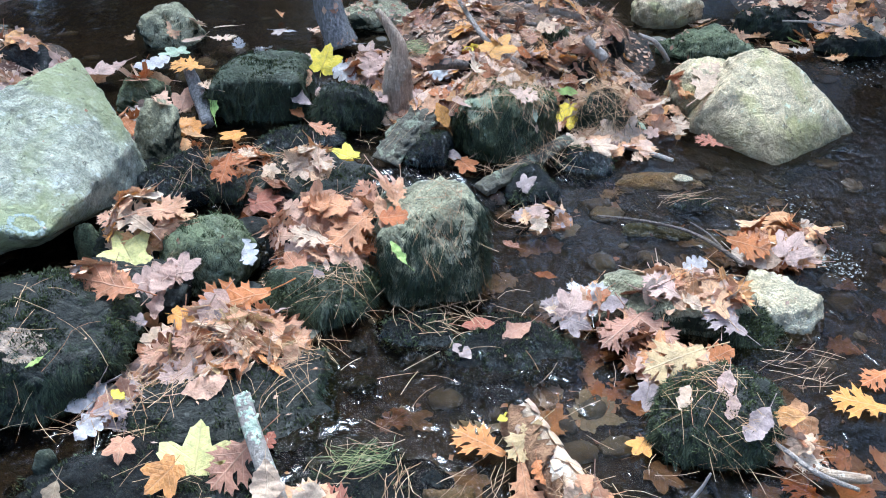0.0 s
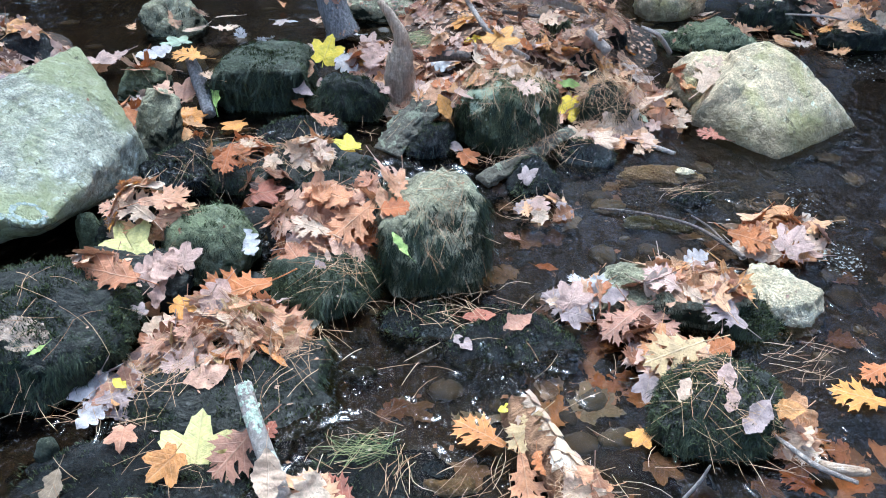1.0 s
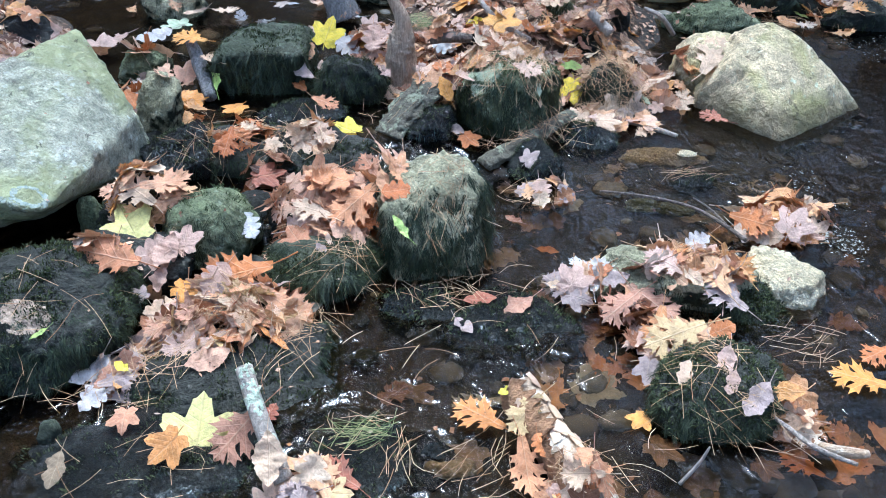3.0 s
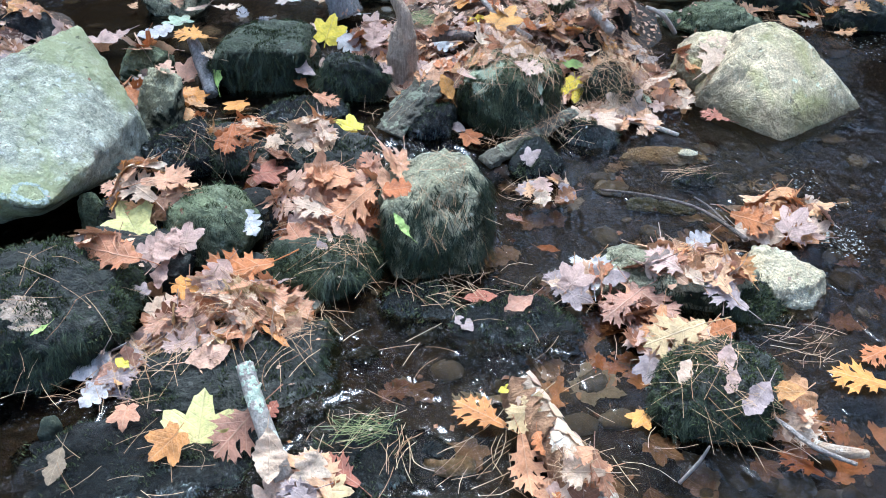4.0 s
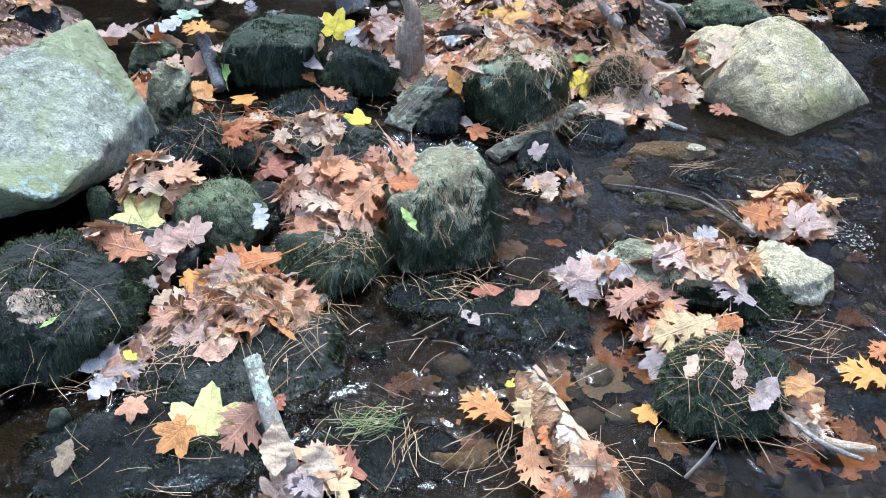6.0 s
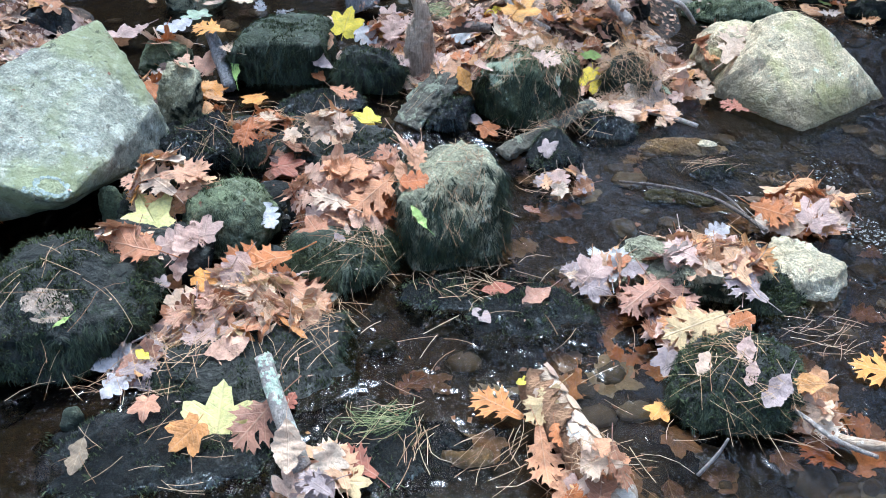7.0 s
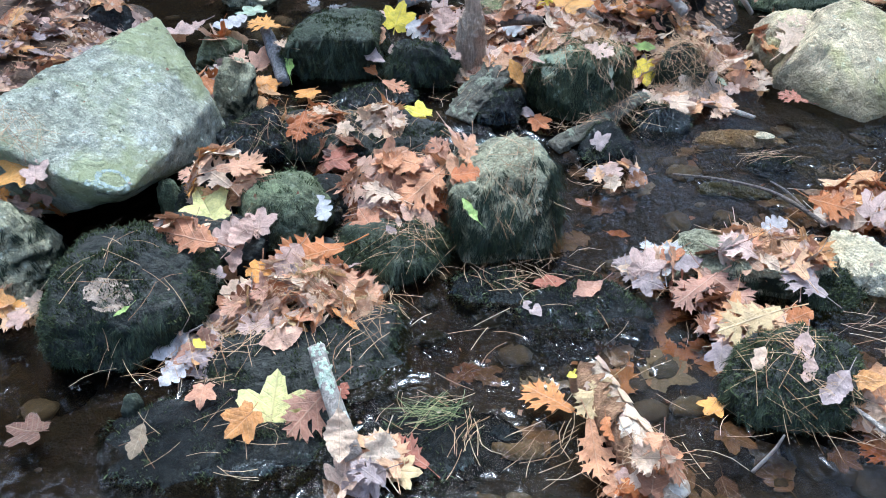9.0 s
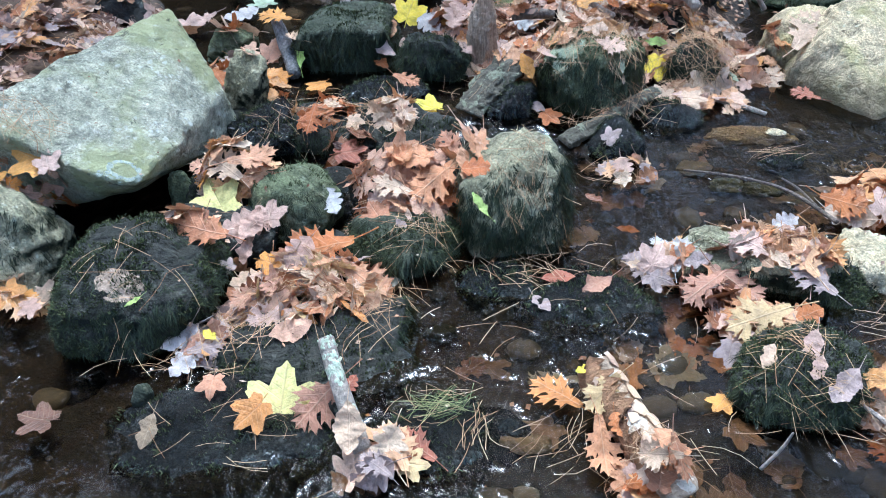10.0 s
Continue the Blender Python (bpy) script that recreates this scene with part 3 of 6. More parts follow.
rock("small black stone in the stream", 0.276, 2.210, 0.001, 0.079, 0.071, 0.091, M_ROCK_WET, 137, moss=1800, long=0.022, subdiv=5)
rock("dark submerged slab just under the surface", -0.053, 1.576, -0.022, 0.099, 0.074, 0.034, M_ROCK_WET, 139, moss=1600, long=0.03)
rock("dark mossy slab breaking the surface", 0.156, 1.512, -0.022, 0.153, 0.130, 0.041, M_ROCK_WET, 149, moss=2400, long=0.03)
rock("black wet stone beside the riffle", 0.468, 2.419, -0.016, 0.102, 0.076, 0.071, M_ROCK_WET, 151, moss=1800, long=0.022, subdiv=5)
rock("whitish angular stone at the stream's edge", 0.838, 1.637, -0.007, 0.094, 0.094, 0.083, M_ROCK_WHITE, 158, box=7, cuts=5, deep=0.8, crisp=30, yaw=-20, lumps=0.10, grit=0.06, subdiv=5, planes=[(0.1, 0.1, 1, 0.80), (0.95, -0.3, 0.2, 0.86), (0.1, -0.9, 0.35, 0.88), (0.6, -0.75, 0.1, 0.9)])
rock("long low mossy stone strewn with leaves", 0.569, 1.629, 0.005, 0.193, 0.096, 0.095, M_ROCK_PALE, 163, moss=3200, long=0.05, box=3.5, subdiv=5, lumps=0.12)
rock("dark mossy stone in front of a whitish one", 0.739, 1.588, -0.022, 0.103, 0.093, 0.066, M_ROCK_DARK, 164, moss=6000, long=0.04, subdiv=5)
rock("round black mossy stone amid the stream", 0.557, 1.256, -0.000, 0.137, 0.116, 0.090, M_ROCK_DARK, 167, moss=9500, long=0.03, subdiv=5)
rock("low mossy stone with a grass tuft", -0.162, 1.067, -0.022, 0.098, 0.133, 0.039, M_ROCK_WET, 173, moss=2040, long=0.03)
rock("small grey mossy stone", -0.931, 1.837, 0.017, 0.036, 0.029, 0.107, M_ROCK_GREEN, 179)
rock("dark stone with a pale edge on the leaf bank", -1.519, 2.917, 0.121, 0.116, 0.069, 0.111, M_ROCK_WET, 181, box=3.6, cuts=9)
rock("mossy green stone on the leaf bank", 0.432, 3.109, 0.097, 0.103, 0.072, 0.139, M_ROCK_GREEN, 191, moss=4250, long=0.08)
rock("dark stone buried under leaves", -0.72, 1.67, 0.03, 0.11, 0.08, 0.079, M_ROCK_DARK, 193)
rock("black wet stone beneath the bark", -0.05, 2.40, 0.03, 0.092, 0.075, 0.10, M_ROCK_WET, 197, moss=1500, long=0.022, subdiv=5)
rock("dark stone under a fan of golden leaves", -0.790, 1.870, 0.03, 0.13, 0.085, 0.135, M_ROCK_DARK, 239, moss=1500, long=0.03, subdiv=5)
rock("dark mossy stone under curled leaves", -0.810, 1.659, 0.02, 0.12, 0.08, 0.10, M_ROCK_DARK, 241)
rock("dark stone hidden beneath a heap of leaves", -0.32, 1.93, 0.03, 0.20, 0.13, 0.10, M_ROCK_DARK, 233)
rock("small green-brown mossy cobble", -0.78, 1.14, 0.0, 0.021, 0.02, 0.04, M_ROCK_MOSSY, 199, subdiv=3)
rock("pale submerged stone under the riffle", 0.690, 2.345, -0.044, 0.13, 0.05, 0.036, M_ROCK_WHITE, 211, subdiv=5)
rock("small white stone tip breaking the riffle", 0.760, 2.335, -0.016, 0.042, 0.026, 0.024, M_ROCK_WHITE, 212, subdiv=4)
rock("dark submerged stone under the riffle", 0.74, 2.18, -0.022, 0.065, 0.05, 0.034, M_ROCK_WET, 223, moss=500, long=0.02)
rock("pale green flat cobble under the riffle", 0.565, 2.055, -0.036, 0.045, 0.040, 0.022, M_ROCK_GREEN, 253, subdiv=4)
rock("pale green flat cobble under the riffle", 0.655, 2.035, -0.038, 0.055, 0.035, 0.022, M_ROCK_GREEN, 254, subdiv=4)
rock("yellowish round cobble under shallow water", 0.013, 1.088, -0.035, 0.05, 0.03, 0.03, M_ROCK_TAN, 251, subdiv=4)
rock("small wet black stone breaking the surface", -0.012, 1.109, -0.015, 0.035, 0.022, 0.025, M_ROCK_WET, 257, subdiv=4)

rock("low tan flank stone beside the big boulder", 0.955, 2.850, 0.062, 0.132, 0.132, 0.132, M_ROCK_TAN, 229, subdiv=5)


def rubble(spots):
    """Small dark stones that fill the gaps between the larger ones; spots: x, y, spread x, spread y, how many, lift."""
    rng = random.Random(31)
    shapes = [rock_mesh("rock", 1.0, rng.uniform(0.6, 0.9), rng.uniform(0.5, 0.8), 300 + i, (M_ROCK_WET, M_ROCK_DARK, M_ROCK_MOSSY)[i % 3], subdiv=4) for i in range(9)]
    for x, y, sx, sy, many, lift in spots:
        for _ in range(many):
            px, py = x + rng.uniform(-sx, sx), y + rng.uniform(-sy, sy)
            r = rng.uniform(0.025, 0.07)
            me = rng.choice(shapes)
            ob = tagged(new("rock", me), "small wet dark stone wedged among larger ones", "rock", "rubble stones")
            ob.matrix_world = pose(px, py, bed_height(px, py) + r * 0.3 + lift, rng.uniform(-25, 25), rng.uniform(-25, 25), rng.uniform(0, 360)) @ Matrix.Diagonal((r, r, r, 1))
            m = ob.matrix_world
            solid([m @ v.co for v in me.vertices], [tuple(p.vertices) for p in me.polygons])


rubble([(-0.75, 1.6, 0.3, 0.25, 14, 0.0), (-0.35, 2.0, 0.45, 0.2, 14, 0.0), (-0.75, 2.45, 0.35, 0.25, 14, 0.0), (0.0, 2.75, 0.5, 0.2, 12, 0.0), (-0.3, 1.5, 0.25, 0.1, 6, 0.0),
        (0.25, 2.45, 0.3, 0.15, 8, 0.0), (-1.15, 1.75, 0.2, 0.3, 10, 0.0), (-0.3, 1.1, 0.3, 0.12, 6, -0.02), (0.5, 1.5, 0.35, 0.12, 8, -0.02), (0.8, 3.05, 0.3, 0.15, 8, 0.0),
        (-0.6, 1.15, 0.4, 0.15, 8, -0.02), (1.5, 3.25, 0.4, 0.2, 8, -0.03), (0.7, 1.9, 0.5, 0.3, 8, -0.05)])


def pebbles():
    rng = random.Random(9)
    bm = bmesh.new()
    bmesh.ops.create_icosphere(bm, subdivisions=2, radius=1.0)
    base = [v.co.copy() for v in bm.verts]
    tris = [tuple(v.index for v in f.verts) for f in bm.faces]
    bm.free()
    verts, faces = [], []
    for i in range(520):
        x, y = rng.uniform(-1.9, 2.2), rng.uniform(0.75, 3.9)
        r = rng.uniform(0.008, 0.055) * (0.5 + 0.5 * rng.random())
        m = pose(x, y, bed_height(x, y) + r * 0.1, 0, 0, rng.uniform(0, 360))
        if bed_height(x, y) > water_level(x, y) - 0.01:
            continue
        k = len(verts)
        for b in base:
            w = 1 + 0.35 * noise.noise(b * 1.3 + Vector((i * 2.0, 0, 0)))
            verts.append(m @ Vector((b.x * r * w * 1.3, b.y * r * w, b.z * r * w * 0.6)))
        faces += [(a + k, b + k, c + k) for a, b, c in tris]
    ob = new("pebbles", mesh_from("pebbles", verts, faces, M_PEBBLE))
    return tagged(ob, "small rounded brown and grey pebbles on the bed", "pebbles", kind="stuff")


pebbles()

# ---- wood ----


def tube(points, radii, sides=12, wobble=0.08, seed=0, caps=True, flat=1.0, level=False, steps=6, crag=0.0):
    """A branch through the points with a radius at each, subdivided along a smooth line."""
    pts = [Vector(p) for p in points]
    line, rad = [], []
    for i in range(len(pts) - 1):
        p0, p1, p2, p3 = pts[max(i - 1, 0)], pts[i], pts[i + 1], pts[min(i + 2, len(pts) - 1)]
        for k in range(steps):
            t = k / steps
            line.append(0.5 * ((2 * p1) + (p2 - p0) * t + (2 * p0 - 5 * p1 + 4 * p2 - p3) * t * t + (3 * p1 - p0 - 3 * p2 + p3) * t ** 3))
            rad.append(radii[i] + (radii[i + 1] - radii[i]) * t)
    line.append(pts[-1])
    rad.append(radii[-1])
    verts, faces = [], []
    side = None
    for i, (p, r) in enumerate(zip(line, rad)):
        way = (line[min(i + 1, len(line) - 1)] - line[max(i - 1, 0)]).normalized()
        side = (side - way * side.dot(way)).normalized() if side else (way.cross(Vector((0, 0, 1))) if level else way.orthogonal()).normalized()
        up = way.cross(side)
        for k in range(sides):
            a = 2 * math.pi * k / sides
            q = side * math.cos(a) + up * math.sin(a) * flat
            w = 1 + wobble * 2 * rumple(p * 14 + q * 1.3 + Vector((seed, 0, 0)), 3)
            if crag:
                w += crag * (rumple(p * 60 + q * 2.5, 3) + 0.7 * abs(noise.noise(p * 28 + q * 4)))
            verts.append(p + q * r * w)
    for i in range(len(line) - 1):
        for k in range(sides):
            a, b = i * sides + k, i * sides + (k + 1) % sides
            faces.append((a, b, b + sides, a + sides))
    if caps:
        faces.append(tuple(reversed(range(sides))))
        faces.append(tuple(range(len(verts) - sides, len(verts))))
    return verts, faces


def branch(name, label, points, radii, material, seed=0, rest=True, **kind):
    verts, faces = tube(points, radii, seed=seed, **kind)
    ob = tagged(new(name, mesh_from(name, verts, faces, material)), label, "wood")
    if rest:
        solid(verts, [f for f in faces if len(f) == 4])
    return ob


def flakes(ob, points, radius, count, material, seed, spread=0.9, size=0.012, name="bark_flake", label=""):
    """Curled scales of bark or lichen that sit on a branch."""
    rng = random.Random(seed)
    pts = [Vector(p) for p in points]
    for i in range(count):
        verts, faces = [], []
        t = rng.random()
        p = pts[0].lerp(pts[1], t)
        way = (pts[1] - pts[0]).normalized()
        a = rng.gauss(math.pi / 2, spread)
        s = way.cross(Vector((0, 0, 1))).normalized()
        u = s.cross(way)
        c = (s * math.cos(a) + u * math.sin(a))
        tan = way.cross(c)
        k = len(verts)
        sz = size * rng.uniform(0.5, 1.3)
        n = 7
        verts.append(p + c * (radius + 0.0035))
        for j in range(n):
            b = 2 * math.pi * j / n
            rr = sz * rng.uniform(0.6, 1.1)
            e = way * math.cos(b) * rr * 1.3 + tan * math.sin(b) * rr
            verts.append(p + c * (radius + 0.001 - abs(math.sin(b)) * rr * rr / radius * 0.5) + e)
        faces += [(k, k + 1 + j, k + 1 + (j + 1) % n) for j in range(n)]
        part(name, mesh_from(name, verts, faces, material), ob, label)


stump = branch("stump", "weathered brown splintered stump with a broken prong", [(-0.160, 2.740, 0.060), (-0.156, 2.740, 0.173), (-0.151, 2.742, 0.234), (-0.148, 2.744, 0.275)], [0.052, 0.049, 0.040, 0.024], M_STUMP, rest=False, sides=36, steps=14, crag=0.22, wobble=0.16, seed=3)
part("prong", mesh_from("prong", *tube([(-0.144, 2.728, 0.200), (-0.149, 2.736, 0.290), (-0.178, 2.742, 0.352), (-0.219, 2.748, 0.412)], [0.026, 0.026, 0.018, 0.010], sides=14, wobble=0.14, seed=4), M_STUMP), stump)
part("splinter", mesh_from("splinter", *tube([(-0.186, 2.712, 0.090), (-0.192, 2.716, 0.180), (-0.188, 2.722, 0.246)], [0.018, 0.014, 0.004], sides=8, wobble=0.2, seed=14), M_STUMP), stump)
log = branch("log", "short log with peeling cream and tan bark lying in water", [(0.147, 1.205, 0.075), (0.180, 1.137, 0.060), (0.264, 0.966, 0.050), (0.283, 0.930, 0.038)], [0.036, 0.038, 0.038, 0.026], M_BIRCH, sides=28, steps=16, crag=0.10, wobble=0.09, seed=5)


def loose_bark(axis, radius, start, end, a0, a1, seed, thick=0.003):
    """A ragged curved plate of bark round part of a straight log, with both faces and a rim."""
    rng = random.Random(seed)
    p0, p1 = Vector(axis[0]), Vector(axis[1])
    along = (p1 - p0).normalized()
    side = along.cross(Vector((0, 0, 1))).normalized()
    up = side.cross(along)
    rows, cols = 22, 12
    verts, faces = [], []
    edge = [(rng.uniform(-0.35, 0.35), rng.uniform(-0.35, 0.35)) for _ in range(rows + 1)]
    for layer in (0, 1):
        for i in range(rows + 1):
            f = start + (end - start) * i / rows
            lo, hi = a0 + edge[i][0], a1 + edge[i][1]
            for j in range(cols + 1):
                g = j / cols
                a = lo + (hi - lo) * g
                curl = 0.006 * (abs(g - 0.5) * 2) ** 4 + 0.0018 * math.sin(f * 40 + a * 5)
                rr = radius + 0.003 + curl - layer * thick
                c = p0.lerp(p1, min(max(f + 0.05 * math.sin(a * 6 + seed) * (i in (0, rows)), 0.0), 1.0))
                verts.append(c + side * (math.cos(a) * rr) + up * (math.sin(a) * rr))
    size = (rows + 1) * (cols + 1)
    at = lambda i, j, k: k * size + i * (cols + 1) + j
    for i in range(rows):
        for j in range(cols):
            faces.append((at(i, j, 0), at(i, j + 1, 0), at(i + 1, j + 1, 0), at(i + 1, j, 0)))
            faces.append((at(i, j, 1), at(i + 1, j, 1), at(i + 1, j + 1, 1), at(i, j + 1, 1)))
        for j in (0, cols):
            faces.append((at(i, j, 0), at(i + 1, j, 0), at(i + 1, j, 1), at(i, j, 1)))
    for j in range(cols):
        for i in (0, rows):
            faces.append((at(i, j, 0), at(i, j, 1), at(i, j + 1, 1), at(i, j + 1, 0)))
    return verts, faces


part("loose_bark", mesh_from("loose_bark", *loose_bark([(0.147, 1.205, 0.075), (0.264, 0.966, 0.050)], 0.038, 0.0, 0.55, -0.5, 1.45, 4), M_TAN_BARK), log, "curling tan-brown outer bark")
part("loose_bark", mesh_from("loose_bark", *loose_bark([(0.147, 1.205, 0.075), (0.264, 0.966, 0.050)], 0.038, 0.5, 0.98, -0.5, 0.9, 9), M_TAN_BARK), log, "curling tan-brown outer bark")
flakes(log, [(0.147, 1.205, 0.075), (0.264, 0.966, 0.050)], 0.0385, 16, L_CREAM, 8, 1.2, 0.016, "bark_flake", "curled tan bark scales")
lichen_stick = branch("stick", "grey-brown stick with mint green lichen on top", [(-0.384, 1.181, 0.150), (-0.345, 1.098, 0.100), (-0.291, 1.007, 0.030)], [0.0165, 0.017, 0.0185], M_LICHEN_STICK, sides=14, seed=6)
flakes(lichen_stick, [(-0.384, 1.181, 0.150), (-0.345, 1.098, 0.100)], 0.0168, 70, M_LICHEN, 9, 0.6, 0.0042, "lichen", "mint green crusty lichen")
twig = branch("twig", "thin dark curved twig lying across the riffle", [(0.447, 2.084, 0.012), (0.563, 2.059, 0.012), (0.679, 2.001, 0.015), (0.739, 1.920, 0.020), (0.785, 1.805, 0.030)], [0.003, 0.004, 0.0045, 0.0055, 0.006], M_TWIG, sides=6)
part("side_twig", mesh_from("side_twig", *tube([(0.705, 2.033, 0.020), (0.730, 1.962, 0.030), (0.757, 1.889, 0.025)], [0.0025, 0.003, 0.0035], sides=6), M_TWIG), twig)
branch("stick", "pinkish cream bark-stripped stick half in water", [(0.719, 1.117, 0.022), (0.743, 1.098, 0.024), (0.784, 1.093, 0.020), (0.815, 1.096, 0.014)], [0.006, 0.0105, 0.011, 0.008], M_BIRCH, sides=14, wobble=0.16, seed=8)
branch("twig", "thin brown split twig beside the pale stick", [(0.641, 1.181, 0.040), (0.672, 1.146, 0.034), (0.711, 1.099, 0.028), (0.786, 1.071, 0.012)], [0.003, 0.0045, 0.005, 0.004], M_STICK, sides=8, wobble=0.15, seed=18)
branch("stick", "short mint-grey lichened stick lying in the riffle", [(0.610, 2.530, 0.012), (0.680, 2.490, 0.014), (0.752, 2.440, 0.008)], [0.006, 0.009, 0.008], M_LICHEN_STICK, sides=10, wobble=0.2, seed=21)
branch("wet_branch", "wet grey upright branch stub with water running off", [(-0.799, 2.605, 0.060), (-0.848, 2.717, 0.120), (-0.894, 2.787, 0.200)], [0.022, 0.026, 0.018], M_WETWOOD, sides=12, wobble=0.2, seed=9)
branch("bark_slab", "arched slab of rough grey bark with pale lichen", [(0.030, 2.615, 0.130), (-0.053, 2.495, 0.150), (-0.120, 2.440, 0.100), (-0.183, 2.367, 0.040)], [0.05, 0.06, 0.06, 0.055], M_BARK, sides=40, steps=18, crag=0.45, wobble=0.32, flat=0.32, level=True, seed=10)
branch("log", "rough grey bark-covered branch lying between stones", [(0.408, 2.478, 0.070), (0.269, 2.347, 0.050), (0.113, 2.219, 0.020)], [0.018, 0.028, 0.026], M_BARK, sides=36, wobble=0.34, flat=0.7, level=True, seed=12, steps=22, crag=0.5)
branch("stump", "smooth dark blue-grey dead stump in the pool", [(-0.404, 3.252, 0.110), (-0.436, 3.272, 0.200), (-0.466, 3.292, 0.317)], [0.07, 0.06, 0.05], M_WETWOOD, sides=14, wobble=0.15, seed=13)
branch("stick", "grey dead stick slanting over the leaf bank", [(0.043, 2.896, 0.420), (0.123, 2.699, 0.350), (0.188, 2.656, 0.300), (0.277, 2.681, 0.240)], [0.007, 0.009, 0.01, 0.01], M_STICK, sides=8)
branch("stick", "pale barkless stick on the leaf bank", [(0.293, 2.952, 0.360), (0.398, 2.899, 0.360), (0.508, 2.893, 0.330)], [0.011, 0.013, 0.012], M_STICK, sides=8)
branch("stick", "grey stub of branch on mossy stone", [(0.499, 2.849, 0.280), (0.568, 2.799, 0.220)], [0.016, 0.019], M_STICK, sides=10, wobble=0.2)
branch("stick", "grey crooked twig hanging by the far ledge", [(0.749, 3.123, 0.200), (0.810, 3.091, 0.180), (0.875, 3.119, 0.100)], [0.008, 0.01, 0.009], M_STICK, sides=8)
branch("stick", "dark wet stick lying among leaves", [(-0.055, 2.681, 0.240), (0.011, 2.681, 0.250), (0.084, 2.691, 0.240)], [0.016, 0.019, 0.014], M_TWIG, sides=10, wobble=0.15)
branch("stick", "thin dark stick on the leaf bank", [(0.201, 2.893, 0.330), (0.325, 2.843, 0.330)], [0.008, 0.007], M_TWIG, sides=7)
branch("twig", "pale thin twig on the far mossy stone", [(1.359, 3.295, 0.200), (1.498, 3.273, 0.200), (1.628, 3.347, 0.160)], [0.004, 0.005, 0.004], M_STICK, sides=6)
branch("twig", "thin dark twig rising from the shallows", [(0.442, 1.032, 0.000), (0.472, 1.040, 0.050), (0.484, 1.042, 0.090)], [0.004, 0.0035, 0.002], M_STICK, sides=6)

# ---- far woods and forest round the brook ----


def far_woods():
    rng = random.Random(77)
    tv, tf, lv, lf = [], [], [], []

    def add(vs, fs, v, f):
        k = len(vs)
        vs.extend(v)
        fs.extend([tuple(i + k for i in q) for q in f])

    def leaf_at(p, s):
        a = Vector((rng.gauss(0, 1), rng.gauss(0, 1), rng.gauss(0, 1))).normalized()
        b = a.orthogonal().normalized()
        add(lv, lf, [p - a * s, p - b * s * 0.6, p + a * s, p + b * s * 0.6], [(0, 1, 2, 3)])

    for i in range(270):
        ang = (rng.uniform(-1.25, 1.25) if i % 3 else rng.uniform(0, 6.283))
        r = rng.uniform(6.5, 24)
        x, y = r * math.sin(ang), 2 + r * math.cos(ang)
        h, rad = rng.uniform(5, 12) * (0.75 if y > 3 else 1.0), (rng.uniform(0.08, 0.28) if y > 3 else rng.uniform(0.06, 0.2))
        z = bed_height(x, y) - 0.3
        tilt = Vector((rng.uniform(-0.06, 0.06), rng.uniform(-0.06, 0.06), 1))
        top = Vector((x, y, z)) + tilt * h
        add(tv, tf, *tube([(x, y, z), Vector((x, y, z)).lerp(top, 0.5), top], [rad, rad * 0.7, rad * 0.15], sides=7, caps=False))
        for _ in range(9):
            t = rng.uniform(0.25, 0.95)
            p = Vector((x, y, z)).lerp(top, t)
            a = rng.uniform(0, 6.283)
            ln = rng.uniform(0.8, 2.6) * (1.2 - t)
            e = p + Vector((math.cos(a) * ln, math.sin(a) * ln, ln * rng.uniform(0.1, 0.7)))
            add(tv, tf, *tube([p, p.lerp(e, 0.5) + Vector((0, 0, -0.05)), e], [rad * 0.35, rad * 0.22, 0.012], sides=4, caps=False))
            for _ in range(22 if y > 3 else 26):
                q = p.lerp(e, rng.uniform(0.3, 1.05)) + Vector((rng.gauss(0, 0.25), rng.gauss(0, 0.25), rng.gauss(0, 0.25)))
                leaf_at(q, rng.uniform(0.06, 0.17))
    # canopy, added unseen to shape light: thick up the stream, open overhead and downstream
    for i in range(3600):
        a, r = rng.uniform(0, 6.283), 22 * math.sqrt(rng.random())
        cx, cy, cz = r * math.sin(a), 2 + r * math.cos(a), rng.uniform(2.5, 17)
        reach = math.hypot(cx, cy - 1.5)
        rise = math.atan2(cz, reach)
        ahead = cy > 1.5 and rise < 1.02
        if reach < 6.0 or cz < 5 and cy < 1.5:
            continue
        # Densest where the water's reflection looks up, so that the pools stay dark
        if rng.random() > ((0.9 if rise > 0.72 and abs(cx) < 0.9 * cy else 0.5) if ahead else 0.30):
            continue
        for _ in range(44):
            leaf_at(Vector((cx + rng.gauss(0, 0.5), cy + rng.gauss(0, 0.5), cz + rng.gauss(0, 0.35))), rng.uniform(0.14, 0.30))
        add(tv, tf, *tube([(cx - 0.9, cy + rng.uniform(-0.6, 0.6), cz - 0.2), (cx, cy, cz), (cx + 0.8, cy + rng.uniform(-0.6, 0.6), cz + 0.2)], [0.03, 0.02, 0.006], sides=4, caps=False))
    woods = tagged(new("far_woods", mesh_from("far_woods", tv, tf, M_FAR_BARK)), "half-bare autumn trees standing round the brook", "trees", kind="stuff")
    part("foliage", mesh_from("foliage", lv, lf, M_FAR_LEAF, False), woods, "sparse brown and olive autumn leaves, with unseen clumps added to shape light")


far_woods()

# ---- leaves ----
from mathutils.bvhtree import BVHTree



def settle():
    """The tree of all that things can lie on, as it stands now."""
    verts, faces = [], []
    for vs, fs in SOLID:
        k = len(verts)
        verts += vs
        faces += [tuple(i + k for i in f) for f in fs]
    return BVHTree.FromPolygons(verts, faces)


TREE = settle()
BARE = TREE  # the stones and wood alone


